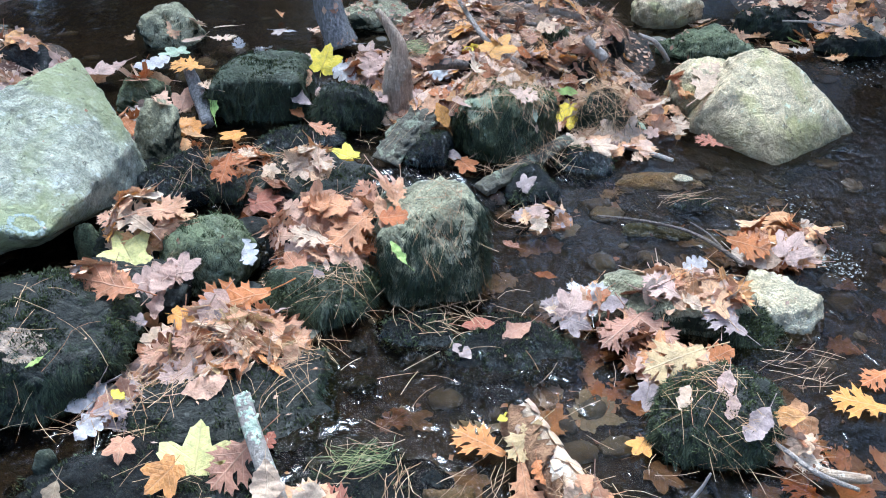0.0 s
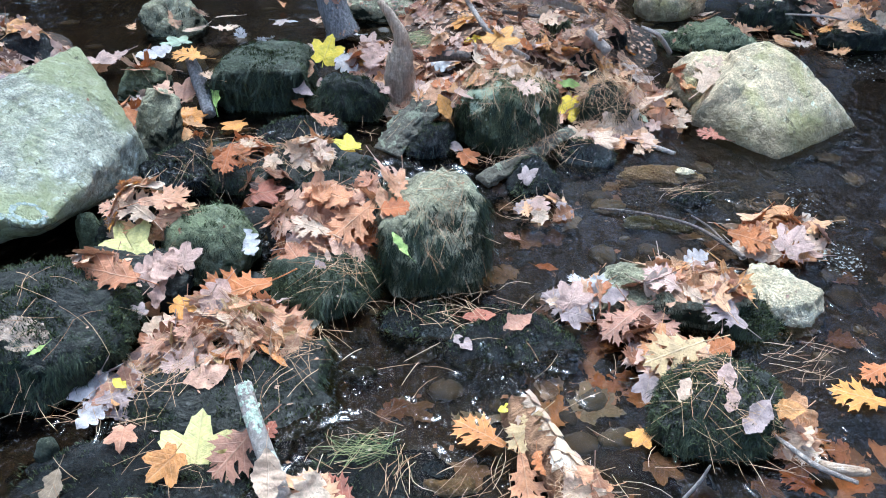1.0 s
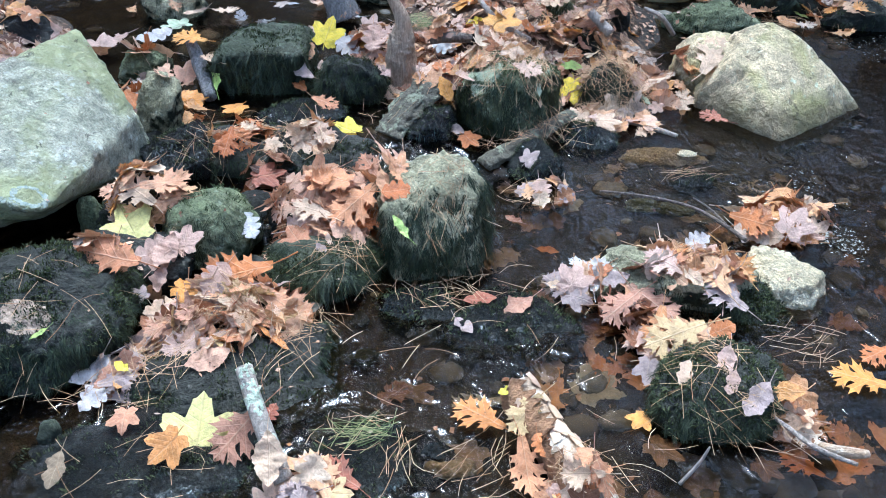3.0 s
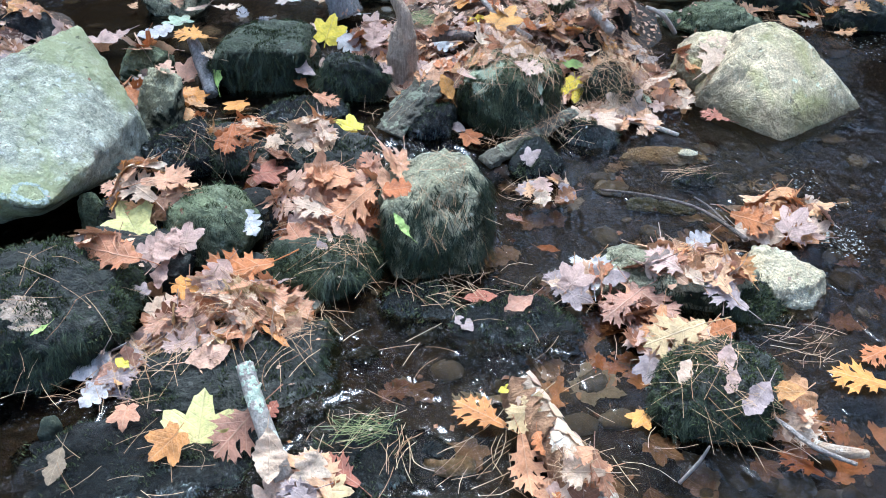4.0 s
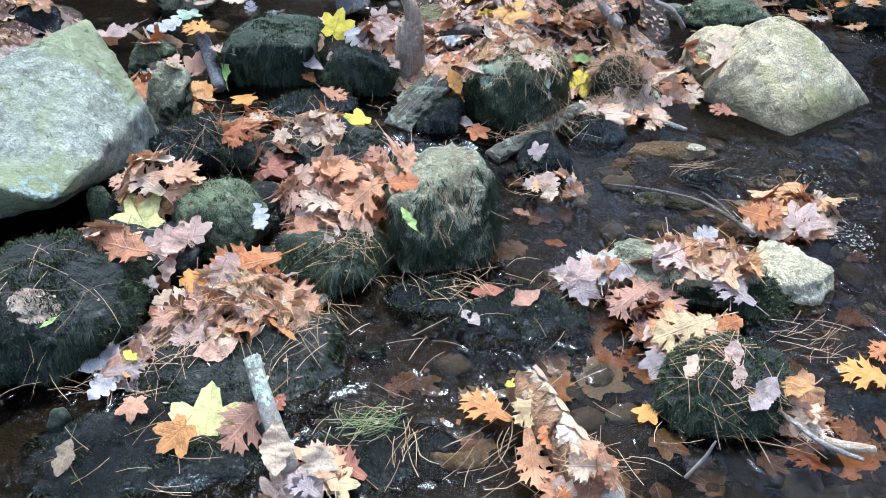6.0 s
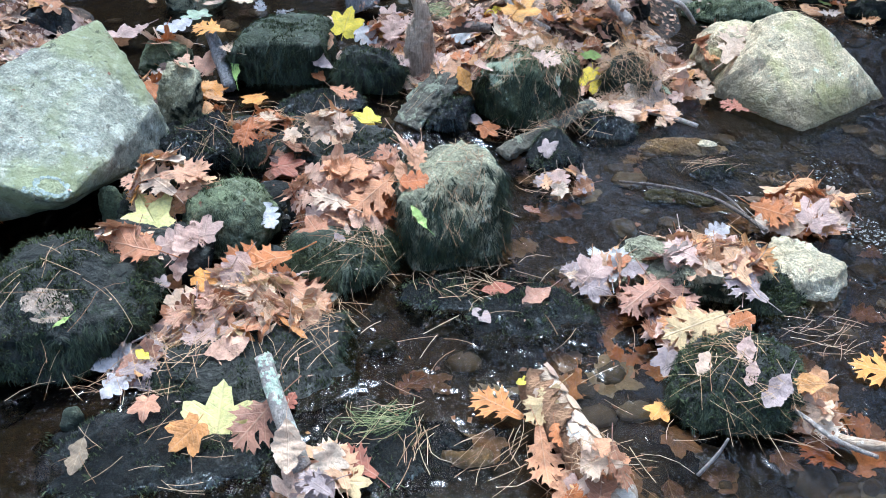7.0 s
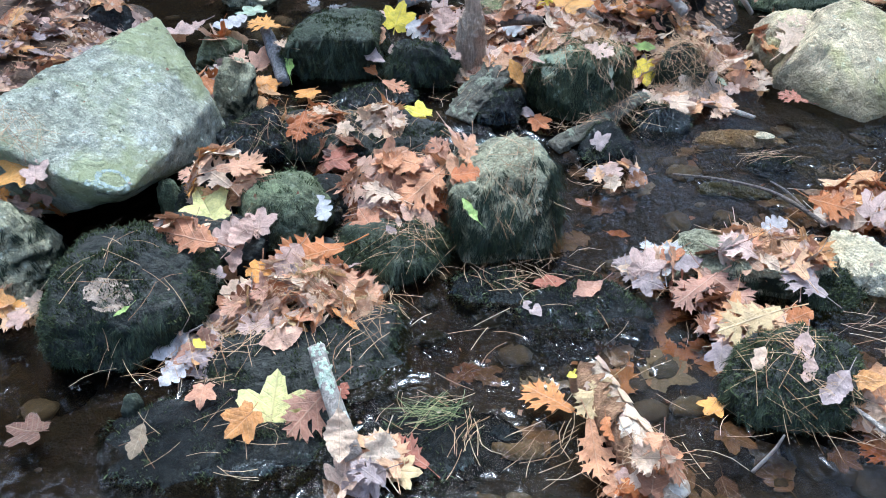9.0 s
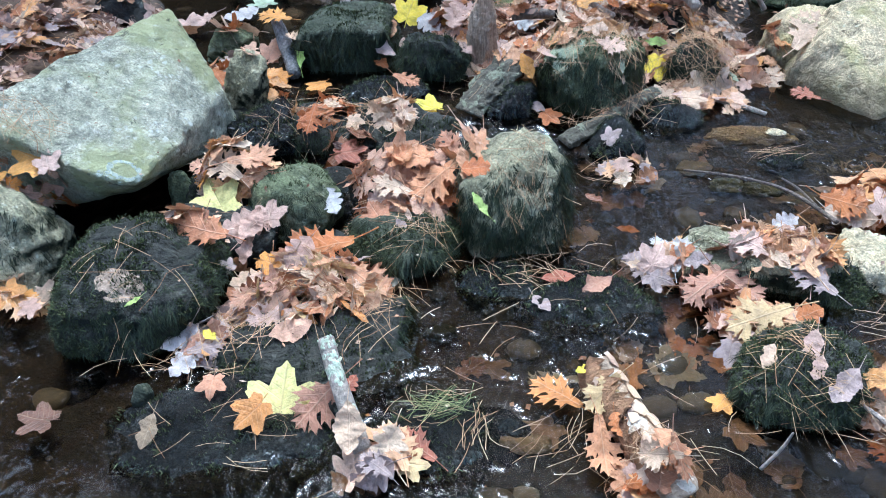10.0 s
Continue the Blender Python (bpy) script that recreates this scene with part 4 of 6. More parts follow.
def surface(x, y, floats=True, top=2.0):
    """What lies uppermost at x, y: its height and normal; the water's surface where nothing rises above it."""
    at, n, _, _ = TREE.ray_cast(Vector((x, y, top)), Vector((0, 0, -1)))
    w = water_level(x, y) + 0.003
    if at is None or (floats and at.z < w):
        return w, Vector((0, 0, 1))
    return at.z, (n if n.z > 0 else -n)


def crumple(verts, rng, cup, roll, wrinkle):
    out = []
    off = Vector((rng.uniform(0, 50), rng.uniform(0, 50), 0))
    twist = rng.uniform(-0.5, 0.5)
    ang = rng.uniform(0, math.pi)
    fold = rng.uniform(-0.6, 0.6) * roll
    for v in verts:
        x, y = v.x, v.y
        u = x * math.cos(ang) + y * math.sin(ang)
        z = cup * (x * x * 1.6) + roll * (y - 0.1) ** 2 * 0.8 + twist * x * y * 0.7 + fold * u * u
        z += wrinkle * rumple(Vector((x * 3.2, y * 3.2, 0)) + off, 3)
        z += 0.06 * abs(x)
        out.append(Vector((x * (1 - 0.12 * abs(cup)), y, z)))
    return out


def blade(kind, rng):
    """A flat leaf blade: midrib along y from -0.5 to 0.5, edge by kind."""
    verts, faces = [], []
    if kind == "maple":
        lobes = [(0, 1.0), (48, 0.92), (-48, 0.90), (112, 0.55), (-112, 0.55)]
        rings, n = (0.3, 0.6, 0.85, 1.0), 96
        verts.append(Vector((0, -0.22, 0)))
        for ring in rings:
            for k in range(n):
                a = -180 + 360 * k / n
                r = 0.30 * (1 - 0.6 * smoothstep(140, 180, abs(a)))
                for la, ll in lobes:
                    d = abs(a - la)
                    spike = 0.70 * (1 - d / 34 * 0.56) if d < 34 else 0.0
                    if 9 < d < 15:
                        spike += 0.055 * (1 - abs(d - 12) / 3)
                    r = max(r, ll * spike)
                r *= ring if ring < 1 else 1
                r2 = min(r, 0.2 * ring + r * 0.9)
                verts.append(Vector((math.sin(math.radians(a)) * r2, -0.22 + math.cos(math.radians(a)) * r2, 0)))
        for k in range(n):
            faces.append((0, 1 + k, 1 + (k + 1) % n))
        for j in range(len(rings) - 1):
            for k in range(n):
                a, b = 1 + j * n + k, 1 + j * n + (k + 1) % n
                faces.append((a, a + n, b + n, b))
    elif kind == "oak":
        def strip(rows):
            k, w = len(verts), len(rows[0])
            for row in rows:
                verts.extend(Vector((p[0], p[1], 0)) for p in row)
            for j in range(len(rows) - 1):
                for i in range(w - 1):
                    a = k + j * w + i
                    faces.append((a, a + 1, a + w + 1, a + w))

        def lobe(x, y, ang, length, wide):
            """One lobe with three bristle-pointed teeth at its end."""
            dx, dy = math.sin(ang), math.cos(ang)
            flare = rng.uniform(0.25, 0.6)
            rows = []
            for j in range(7):
                v = j / 6
                h = wide * (1 - 0.22 * math.sin(math.pi * min(1, v * 1.3)) + flare * max(0, v - 0.45))
                row = []
                for u in (-1, -0.62, -0.3, 0, 0.3, 0.62, 1):
                    tooth = {0: 1.0, 1: 0.34, 0.62: 0.05, 0.3: 0.36}[abs(u)]
                    out = length * v * (0.72 + 0.42 * tooth * v * v)
                    t = u * h * (1 + (0.25 * v ** 3 if abs(u) == 1 else 0)) * (0.35 if v == 1 and u == 0 else 1)
                    row.append((x + dx * out + dy * t, y + dy * out - dx * t))
                rows.append(row)
            strip(rows)

        body = []
        for j in range(15):
            t = j / 14
            h = 0.026 + 0.096 * math.sin(math.pi * min(1.0, 0.12 + 0.80 * t))
            y = -0.5 + 0.78 * t
            body.append([(-h, y), (-h * 0.5, y), (0, y), (h * 0.5, y), (h, y)])
        strip(body)
        for side in (-1, 1):
            for at, ln, wd in ((-0.24, 0.22, 0.064), (-0.04, 0.33, 0.086), (0.16, 0.27, 0.074)):
                lobe(side * 0.04, at + rng.uniform(-0.03, 0.03), side * math.radians(rng.uniform(48, 66)), ln * rng.uniform(0.85, 1.15), wd * rng.uniform(0.9, 1.1))
        lobe(0, 0.20, rng.uniform(-0.1, 0.1), 0.28, 0.090)
    else:
        n = 64
        shift = rng.uniform(-0.15, 0.15)
        for i in range(n + 1):
            s = i / n
            if kind == "white_oak":
                env = math.sin(math.pi * min(1, s ** 0.8)) ** 0.75
                waves = [abs(math.sin(math.pi * (4.2 * s + ph))) ** 0.55 for ph in (0.0, shift)]
                wl, wr = [0.40 * env * (0.38 + 0.62 * c) + 0.006 for c in waves]
                fl, fr = [0.065 * env * c for c in waves]
            else:
                whole = (0.27 if kind == "oval" else 0.14) * math.sin(math.pi * s) ** 0.8 * (1 + 0.04 * math.sin(s * 60))
                wl = whole * (1 + 0.5 * noise.noise(Vector((s * 5, shift * 90, 2)))) + 0.002
                wr = whole * (1 + 0.5 * noise.noise(Vector((s * 5, shift * 90, 9)))) + 0.002
                fl = fr = 0.0
            y = s - 0.5
            for k in (-1, -0.6, -0.25):
                verts.append(Vector((k * wl, y + fl * k * k * 0.5, 0)))
            verts.append(Vector((0, y, 0)))
            for k in (0.25, 0.6, 1):
                verts.append(Vector((k * wr, y + fr * k * k * 0.5, 0)))
        for i in range(n):
            for k in range(6):
                a = i * 7 + k
                faces.append((a, a + 1, a + 8, a + 7))
    return verts, faces


def leaf_mesh(kind, seed, curl=1.0):
    rng = random.Random(seed)
    verts, faces = blade(kind, rng)
    verts = crumple(verts, rng, rng.uniform(-0.5, 0.9) * curl, rng.uniform(-0.5, 0.7) * curl, 0.05 + 0.10 * curl)
    root = min(verts, key=lambda v: abs(v.x) + abs(v.y - (-0.22 if kind == "maple" else -0.5)))
    bend = Vector((rng.uniform(-0.12, 0.12), -0.34, rng.uniform(-0.02, 0.1)))
    tv, tf = tube([root + Vector((0, 0.03, 0)), root + bend * 0.5, root + bend], [0.011, 0.008, 0.011], sides=4)
    k = len(verts)
    verts = verts + tv
    faces = faces + [tuple(i + k for i in f) for f in tf]
    low = sorted(v.z for v in verts)[len(verts) // 8]
    verts = [v - Vector((0, 0, low)) for v in verts]
    return mesh_from("leaf", verts, faces, L_MIX)


LEAVES = {kind: [leaf_mesh(kind, 100 * i + s, c) for s, c in enumerate((0.18, 0.34, 0.52, 0.72, 1.0, 0.26, 0.6))]
          for i, kind in enumerate(("oak", "white_oak", "maple", "oval", "narrow"))}


def lay(kind, x, y, z, size, yaw, normal, material, which):
    """One leaf object at a place, its blade square to the normal, its tip turned by yaw."""
    pick = LEAVES[kind][which]
    ob = new("leaf", pick)
    if pick.materials[0] is not material:
        ob.material_slots[0].link = "OBJECT"
        ob.material_slots[0].material = material
    turn = Vector((0, 0, 1)).rotation_difference(normal.normalized()).to_matrix().to_4x4()
    ob.matrix_world = Matrix.Translation((x, y, z)) @ turn @ pose(0, 0, 0, 0, 0, yaw) @ Matrix.Diagonal((size, size, size, 1))
    return ob


def leaf(kind, x, y, z, size, yaw, material, label, lean=0.35, which=0):
    """A single leaf that can be told apart, a thing of its own; lean: how far it faces down the stream."""
    ob = lay(kind, x, y, z, size, yaw, Vector((0, -lean, 1)), material, which)
    ob.name = "fallen_leaf"
    return tagged(ob, label, "leaf", "single fallen leaves")


def pile(label, x, y, rx, ry, count, seed, size=(0.06, 0.12), material=None, high=0.04, turn=0.0, floats=True, kinds=("oak", "oak", "white_oak", "maple", "oval", "oak"),
         tilt=15.0, name="leaf_pile", special=(), top=2.0, share=0.25):
    """A heap of leaves, each a part, laid in layers over one another on what is beneath."""
    rng = random.Random(seed)
    z0, _ = surface(x, y, True, top)
    heap = tagged(new(name), label, "leaves")
    heap.matrix_world = pose(x, y, z0)
    for i in range(count):
        a, r = rng.uniform(0, 6.283), math.sqrt(rng.random())
        u, v = math.cos(a) * r * rx, math.sin(a) * r * ry
        out = Vector((math.cos(a + turn), math.sin(a + turn), 0)) * r
        px = x + u * math.cos(turn) - v * math.sin(turn)
        py = y + u * math.sin(turn) + v * math.cos(turn)
        mat = material or L_MIX
        if special and rng.random() < share:
            mat = rng.choice(special)
        z, n = surface(px, py, floats, top)
        lift = 0.004 + high * (1 - r * r) * (i + 0.5) / count
        wild = 2.6 if rng.random() < 0.16 else 1.0
        jitter = Vector((math.tan(radians(rng.gauss(0, tilt * wild))), math.tan(radians(rng.gauss(0, tilt * wild))), 0))
        n = Vector((0, 0, 1)).lerp(n, 0.7) + out * min(0.8, 14 * high / max(rx, 0.05) * 0.15) + jitter
        s = rng.uniform(*size)
        ob = lay(rng.choice(kinds), px, py, z + lift, s, rng.uniform(0, 360), n, mat, rng.choice((0, 1, 1, 2, 2, 3, 4, 5, 6)))
        m = ob.matrix_world.copy()
        solid([m @ v.co for v in ob.data.vertices], [tuple(p.vertices) for p in ob.data.polygons])
        ob.parent = heap
        ob.matrix_parent_inverse = heap.matrix_world.inverted()
        ob.matrix_basis = m
    return heap


def needles(x, y, rx, ry, count, seed, long=0.09, material=None, label="", name="pine_needles", spread=1.0, toward=None, lift=0.004):
    """Fallen pine needles, thin bent blades, lying over what is beneath."""
    rng = random.Random(seed)
    verts, faces = [], []
    for i in range(count):
        a, r = rng.uniform(0, 6.283), math.sqrt(rng.random())
        px, py = x + math.cos(a) * r * rx, y + math.sin(a) * r * ry
        yaw = (toward if toward is not None else 0) + rng.uniform(-math.pi, math.pi) * spread
        ln = long * rng.uniform(0.6, 1.15)
        bow = rng.gauss(0, 0.08) * ln
        w = rng.uniform(0.00032, 0.0006)
        way, side = Vector((math.cos(yaw), math.sin(yaw), 0)), Vector((-math.sin(yaw), math.cos(yaw), 0))
        z0, _ = surface(px, py)
        k = len(verts)
        over = rng.random() * 0.006
        z1 = surface(px + way.x * ln * 0.45, py + way.y * ln * 0.45)[0] - z0
        z2 = z0 - surface(px - way.x * ln * 0.45, py - way.y * ln * 0.45)[0]
        rise = max(-0.6, min(0.6, (z1 + z2) / (0.9 * ln)))
        for j, t in enumerate((-0.5, -0.17, 0.17, 0.5)):
            p = Vector((px, py, 0)) + way * ln * t + side * bow * (1 - 4 * t * t)
            z = z0 + rise * ln * t + lift + over + (0.25 - t * t) * 0.01
            verts += [p + side * w + Vector((0, 0, z)), p - side * w + Vector((0, 0, z)), p + Vector((0, 0, z + w * 1.5))]
        for j in range(3):
            b = k + j * 3
            faces += [(b, b + 3, b + 5, b + 2), (b + 1, b + 2, b + 5, b + 4)]
    ob = new(name, mesh_from(name, verts, faces, material or M_NEEDLE))
    return tagged(ob, label or "dry brown pine needles scattered over stones", "needles", kind="stuff")


pile("heap of tan and orange-brown oak leaves on a flat stone", -0.515, 1.482, 0.204, 0.092, 125, 1, top=0.11, high=0.075, tilt=24, kinds=('oak', 'white_oak', 'oval', 'oak', 'maple'), material=L_TAN, share=0.62, special=(L_MIX, L_PINK, L_CREAM, L_MAUVE, L_CREAM, L_STRAW, L_COPPER), turn=0.30)
pile("narrow curled slips of tan leaf packed on the flat stone", -0.455, 1.415, 0.150, 0.070, 90, 51, top=0.22, high=0.045, tilt=38, kinds=("narrow", "narrow", "oval"), size=(0.045, 0.095), material=L_MIX, share=0.5, special=(L_CREAM, L_STRAW, L_AMBER, L_TAN, L_COPPER), turn=0.30)
pile("spill of grey-mauve and brown leaves down a stone", -0.697, 1.310, 0.055, 0.077, 20, 2, top=0.04, share=0.7, special=(L_MAUVE, L_PINK, L_WHITE, L_COPPER), size=(0.05, 0.085), turn=0.50)
pile("heap of tan oak and maple leaves between mossy stones", -0.278, 1.861, 0.182, 0.139, 75, 3, top=0.29, high=0.06, material=L_TAN, turn=0.20)
pile("dark wet brown leaves in a crevice", -0.524, 2.155, 0.083, 0.045, 9, 4, top=0.17, material=L_BROWN)
pile("fan of golden and tan leaves against the boulder", -0.761, 1.833, 0.108, 0.084, 34, 5, top=0.32, special=(L_CREAM, L_GOLD), turn=0.20)
pile("brown curled leaves on a mossy stone", -0.786, 1.581, 0.085, 0.041, 11, 6, top=0.28, turn=-0.20)
pile("pinkish leaves beside a mossy stone", -0.676, 1.668, 0.035, 0.071, 5, 7, top=0.24, material=L_PINK)
pile("mixed mauve and tan leaves on a low stone", 0.333, 1.657, 0.068, 0.064, 12, 8, top=0.16, size=(0.075, 0.13), special=(L_WHITE, L_MAUVE))
pile("wet brown leaves over the stone's front", 0.429, 1.558, 0.097, 0.081, 18, 9, top=0.16, size=(0.08, 0.14), special=(L_RUSSET, L_TAN, L_RUSSET), material=L_BROWN)
pile("tan leaves heaped on a long low stone", 0.616, 1.634, 0.112, 0.088, 42, 10, top=0.23, size=(0.07, 0.125), special=(L_PINK, L_TAN, L_CREAM), turn=-0.20)
pile("tan and pink leaves on a black mossy stone", 0.513, 1.418, 0.090, 0.069, 28, 11, top=0.10, special=(L_PINK, L_CREAM))
pile("mound of russet leaves caught in the stream", 0.924, 1.927, 0.134, 0.092, 46, 12, top=0.16, high=0.09, tilt=22, special=(L_ORANGE, L_PINK))
pile("small heap of brown leaves on a wet stone", 0.295, 2.087, 0.073, 0.059, 12, 13, top=0.16, high=0.03, size=(0.05, 0.085), share=0.65, special=(L_RUSSET, L_BROWN, L_PINK, L_MAUVE))
pile("leaves and needles on a ledge stone", -0.641, 2.277, 0.108, 0.069, 18, 14, top=0.25, special=(L_ORANGE,))
pile("cream and tan leaves on the ledge stone", -0.429, 2.296, 0.089, 0.057, 14, 15, top=0.24, special=(L_CREAM,))
pile("deep litter of mixed fallen leaves on the bank", 0.050, 2.723, 0.216, 0.296, 100, 16, top=0.43, high=0.05, share=0.42, special=(L_CREAM, L_TAN, L_COPPER, L_ORANGE, L_GOLD, L_PINK, L_BROWN, L_TAN))
pile("deep litter of mixed fallen leaves on the bank top", 0.230, 2.899, 0.372, 0.353, 100, 17, top=0.50, high=0.05, share=0.42, special=(L_CREAM, L_TAN, L_COPPER, L_ORANGE, L_GOLD, L_PINK, L_BROWN, L_TAN))
pile("litter of leaves and needles between bank stones", 0.561, 2.777, 0.174, 0.382, 75, 18, top=0.38, special=(L_CREAM, L_PINK))
pile("tan leaves on top of a mossy stone", 0.180, 2.513, 0.114, 0.053, 14, 19, top=0.43, special=(L_CREAM,))
pile("brown leaves against the large boulder", 0.794, 2.755, 0.076, 0.116, 24, 20, top=0.19, special=(L_TAN, L_PINK))
pile("leaves gathered behind the big boulder", -1.046, 2.660, 0.079, 0.223, 24, 21, top=0.32, special=(L_PINK, L_ORANGE))
pile("brown leaves in a gap between stones", -0.866, 2.619, 0.071, 0.227, 10, 22, top=0.28)
pile("deep litter of pinkish brown leaves on the bank", -1.634, 2.515, 0.302, 0.335, 110, 23, top=0.36, share=0.6, special=(L_PINK, L_BROWN, L_MAUVE, L_CREAM, L_PINK, L_COPPER))
pile("tan leaves and needles on a grey stone", -1.282, 1.754, 0.095, 0.085, 46, 24, top=0.25, size=(0.05, 0.09), share=0.5, special=(L_CREAM, L_GOLD, L_PINK, L_ORANGE))
pile("brown leaves caught between stones", -1.191, 1.425, 0.061, 0.059, 6, 25, top=0.16)
pile("wet brown and mauve leaves around a stick", -0.256, 1.014, 0.066, 0.071, 10, 26, top=0.16, special=(L_MAUVE, L_CREAM))
pile("wet leaves and bark scraps at the water's edge", 0.707, 1.182, 0.063, 0.037, 12, 27, top=0.16, turn=-0.50)
pile("scattered leaves on the far bank", 1.781, 3.640, 0.285, 0.361, 45, 28, top=0.28, special=(L_GOLD, L_ORANGE))
pile("leaves against pale far stones", 1.226, 3.551, 0.159, 0.202, 14, 29, top=0.32)
pile("leaves clinging to the log's near end", 0.236, 0.972, 0.066, 0.040, 18, 30, top=0.16, size=(0.06, 0.1), share=0.6, special=(L_CREAM, L_TAN, L_PINK, L_ORANGE))
pile("pinkish leaves round the stump", -0.290, 2.940, 0.120, 0.130, 34, 31, top=0.36, share=0.42, special=(L_CREAM, L_TAN, L_COPPER, L_ORANGE, L_GOLD, L_PINK, L_BROWN, L_TAN))
pile("leaves floating on the still pool", -0.764, 3.405, 0.548, 0.341, 16, 32, top=0.27, special=(L_CREAM, L_WHITE))
pile("pinkish and brown leaves heaped beside the dead stump", -0.190, 2.930, 0.157, 0.289, 60, 33, top=0.46, share=0.42, special=(L_CREAM, L_TAN, L_COPPER, L_ORANGE, L_GOLD, L_PINK, L_BROWN, L_TAN))
pile("brown leaves over tangled roots on the bank", 0.648, 3.020, 0.132, 0.337, 45, 34, top=0.42, share=0.42, special=(L_CREAM, L_TAN, L_COPPER, L_ORANGE, L_GOLD, L_PINK, L_BROWN, L_TAN))
pile("litter of orange and tan leaves along the far edge", 1.638, 3.615, 0.307, 0.358, 60, 35, top=0.32, special=(L_ORANGE, L_CREAM))
pile("pinkish brown leaves round a dark stone on the bank", -1.512, 2.891, 0.175, 0.195, 44, 36, top=0.36, share=0.4, special=(L_PINK, L_CREAM, L_BROWN))
pile("brown and cream leaves on the side bank", -1.739, 2.788, 0.211, 0.301, 60, 37, top=0.38, share=0.45, special=(L_PINK, L_CREAM, L_RUSSET, L_MAUVE))
pile("leaves wedged between the boulder and dark stones", -0.972, 2.558, 0.044, 0.184, 12, 38, top=0.31, size=(0.05, 0.09), share=0.5, special=(L_PINK, L_MAUVE, L_BROWN))
pile("brown and tan leaves on the crest of the bank", 0.014, 3.397, 0.229, 0.101, 60, 41, top=0.36, share=0.5, special=(L_COPPER, L_PINK, L_CREAM, L_GOLD, L_BROWN))
pile("tan leaves behind the mossy bank stone", 0.330, 2.919, 0.187, 0.081, 60, 42, top=0.53, share=0.5, special=(L_COPPER, L_PINK, L_CREAM, L_GOLD, L_BROWN))
pile("russet leaves among roots on the bank", 0.641, 3.372, 0.122, 0.158, 36, 43, top=0.32, share=0.5, special=(L_COPPER, L_PINK, L_CREAM, L_RUSSET, L_BROWN))

# ---- single leaves ----
TREE = settle()
leaf("maple", -0.419, 2.848, 0.205, 0.128, -18, L_YELLOW, "bright yellow maple leaf propped up among pinkish leaves", lean=1.1, which=1)
leaf("maple", -0.320, 2.400, 0.050, 0.109, 63, L_YELLOW, "bright yellow leaf lying flat on a dark stone", which=1)
leaf("maple", -0.796, 1.750, 0.107, 0.145, 33, L_LEMON, "pale lemon maple leaf lying on tan leaves", lean=0.5)
leaf("white_oak", -0.499, 1.769, 0.090, 0.083, -152, L_WHITE, "bleached white leaf resting on a mossy stone", lean=0.6, which=1)
leaf("oak", -0.502, 1.608, 0.058, 0.185, 99, L_ORANGE, "rust-orange oak leaf with deep lobes and curled tips", lean=0.5, which=2)
leaf("maple", -0.642, 1.703, 0.097, 0.093, -2, L_PINK, "pinkish cream maple leaf on a mossy stone", lean=0.6, which=1)
leaf("oval", -0.668, 1.629, 0.108, 0.101, -19, L_PINK, "folded pinkish brown leaf", lean=0.6, which=4)
leaf("oval", -0.676, 1.581, 0.065, 0.072, 174, L_PINK, "dull pink curled leaf hanging off a stone", lean=0.8, which=3)
leaf("maple", -0.707, 1.515, 0.066, 0.054, 53, L_MAUVE, "small pale grey torn leaf on dark moss", which=1)
leaf("maple", -0.523, 1.070, 0.048, 0.090, 138, L_AMBER, "golden orange maple leaf with darker edges", lean=0.6, which=1)
leaf("maple", -0.478, 1.129, 0.032, 0.164, -1, L_LEMON, "large pale lemon-yellow maple leaf", lean=0.6)
leaf("oak", -0.396, 1.110, 0.046, 0.141, 142, L_COPPER, "russet brown oak leaf with deep lobes", lean=0.6, which=1)
leaf("maple", -0.630, 1.153, 0.032, 0.068, -176, L_TAN, "curled spotted tan leaf", which=4)
leaf("oval", -0.755, 1.311, 0.019, 0.099, 130, L_WHITE, "curled pale grey wet leaf", which=4)
leaf("white_oak", -0.723, 1.235, 0.014, 0.079, 145, L_WHITE, "pale lavender-grey wet leaf at the stone's foot", which=2)
leaf("oval", -0.727, 1.038, 0.022, 0.076, 176, L_SUNK, "grey-brown oval leaf on wet black stone", which=1)
leaf("narrow", -0.840, 1.311, 0.121, 0.042, 130, L_GREEN, "small lime green leaf scrap on dark moss", which=1)
leaf("narrow", -0.106, 1.669, 0.155, 0.074, 34, L_GREEN, "lime green oval leaf against the mossy stone", lean=0.8, which=1)
leaf("oval", -0.302, 1.670, 0.088, 0.042, -138, L_MAUVE, "small round grey leaf", lean=0.8, which=1)
leaf("narrow", -0.286, 1.702, 0.088, 0.054, -165, L_CREAM, "small folded cream leaf at the heap's foot", lean=0.8, which=1)
leaf("oak", -0.202, 1.962, 0.158, 0.093, 34, L_TAN, "tan oak leaf atop the heap", lean=0.7, which=1)
leaf("oak", -0.231, 1.802, 0.138, 0.168, 136, L_TAN, "broad tan oak leaf atop the heap", lean=0.5, which=1)
leaf("white_oak", -0.114, 1.756, 0.205, 0.085, -78, L_ORANGE, "orange-brown leaf with a red tip", lean=0.4, which=1)
leaf("oak", -0.339, 1.792, 0.126, 0.118, 66, L_CREAM, "cream-tan oak leaf in the heap", lean=0.4, which=1)
leaf("oak", -0.320, 1.853, 0.176, 0.092, -35, L_TAN, "curled tan oak leaf in the heap", lean=0.6, which=4)
leaf("white_oak", -0.354, 1.792, 0.094, 0.114, -57, L_PINK, "pale pinkish leaf low in the heap", lean=0.5, which=2)
leaf("oak", -0.188, 1.795, 0.094, 0.102, -55, L_ORANGE, "rust-brown oak leaf low in the heap", lean=0.6, which=2)
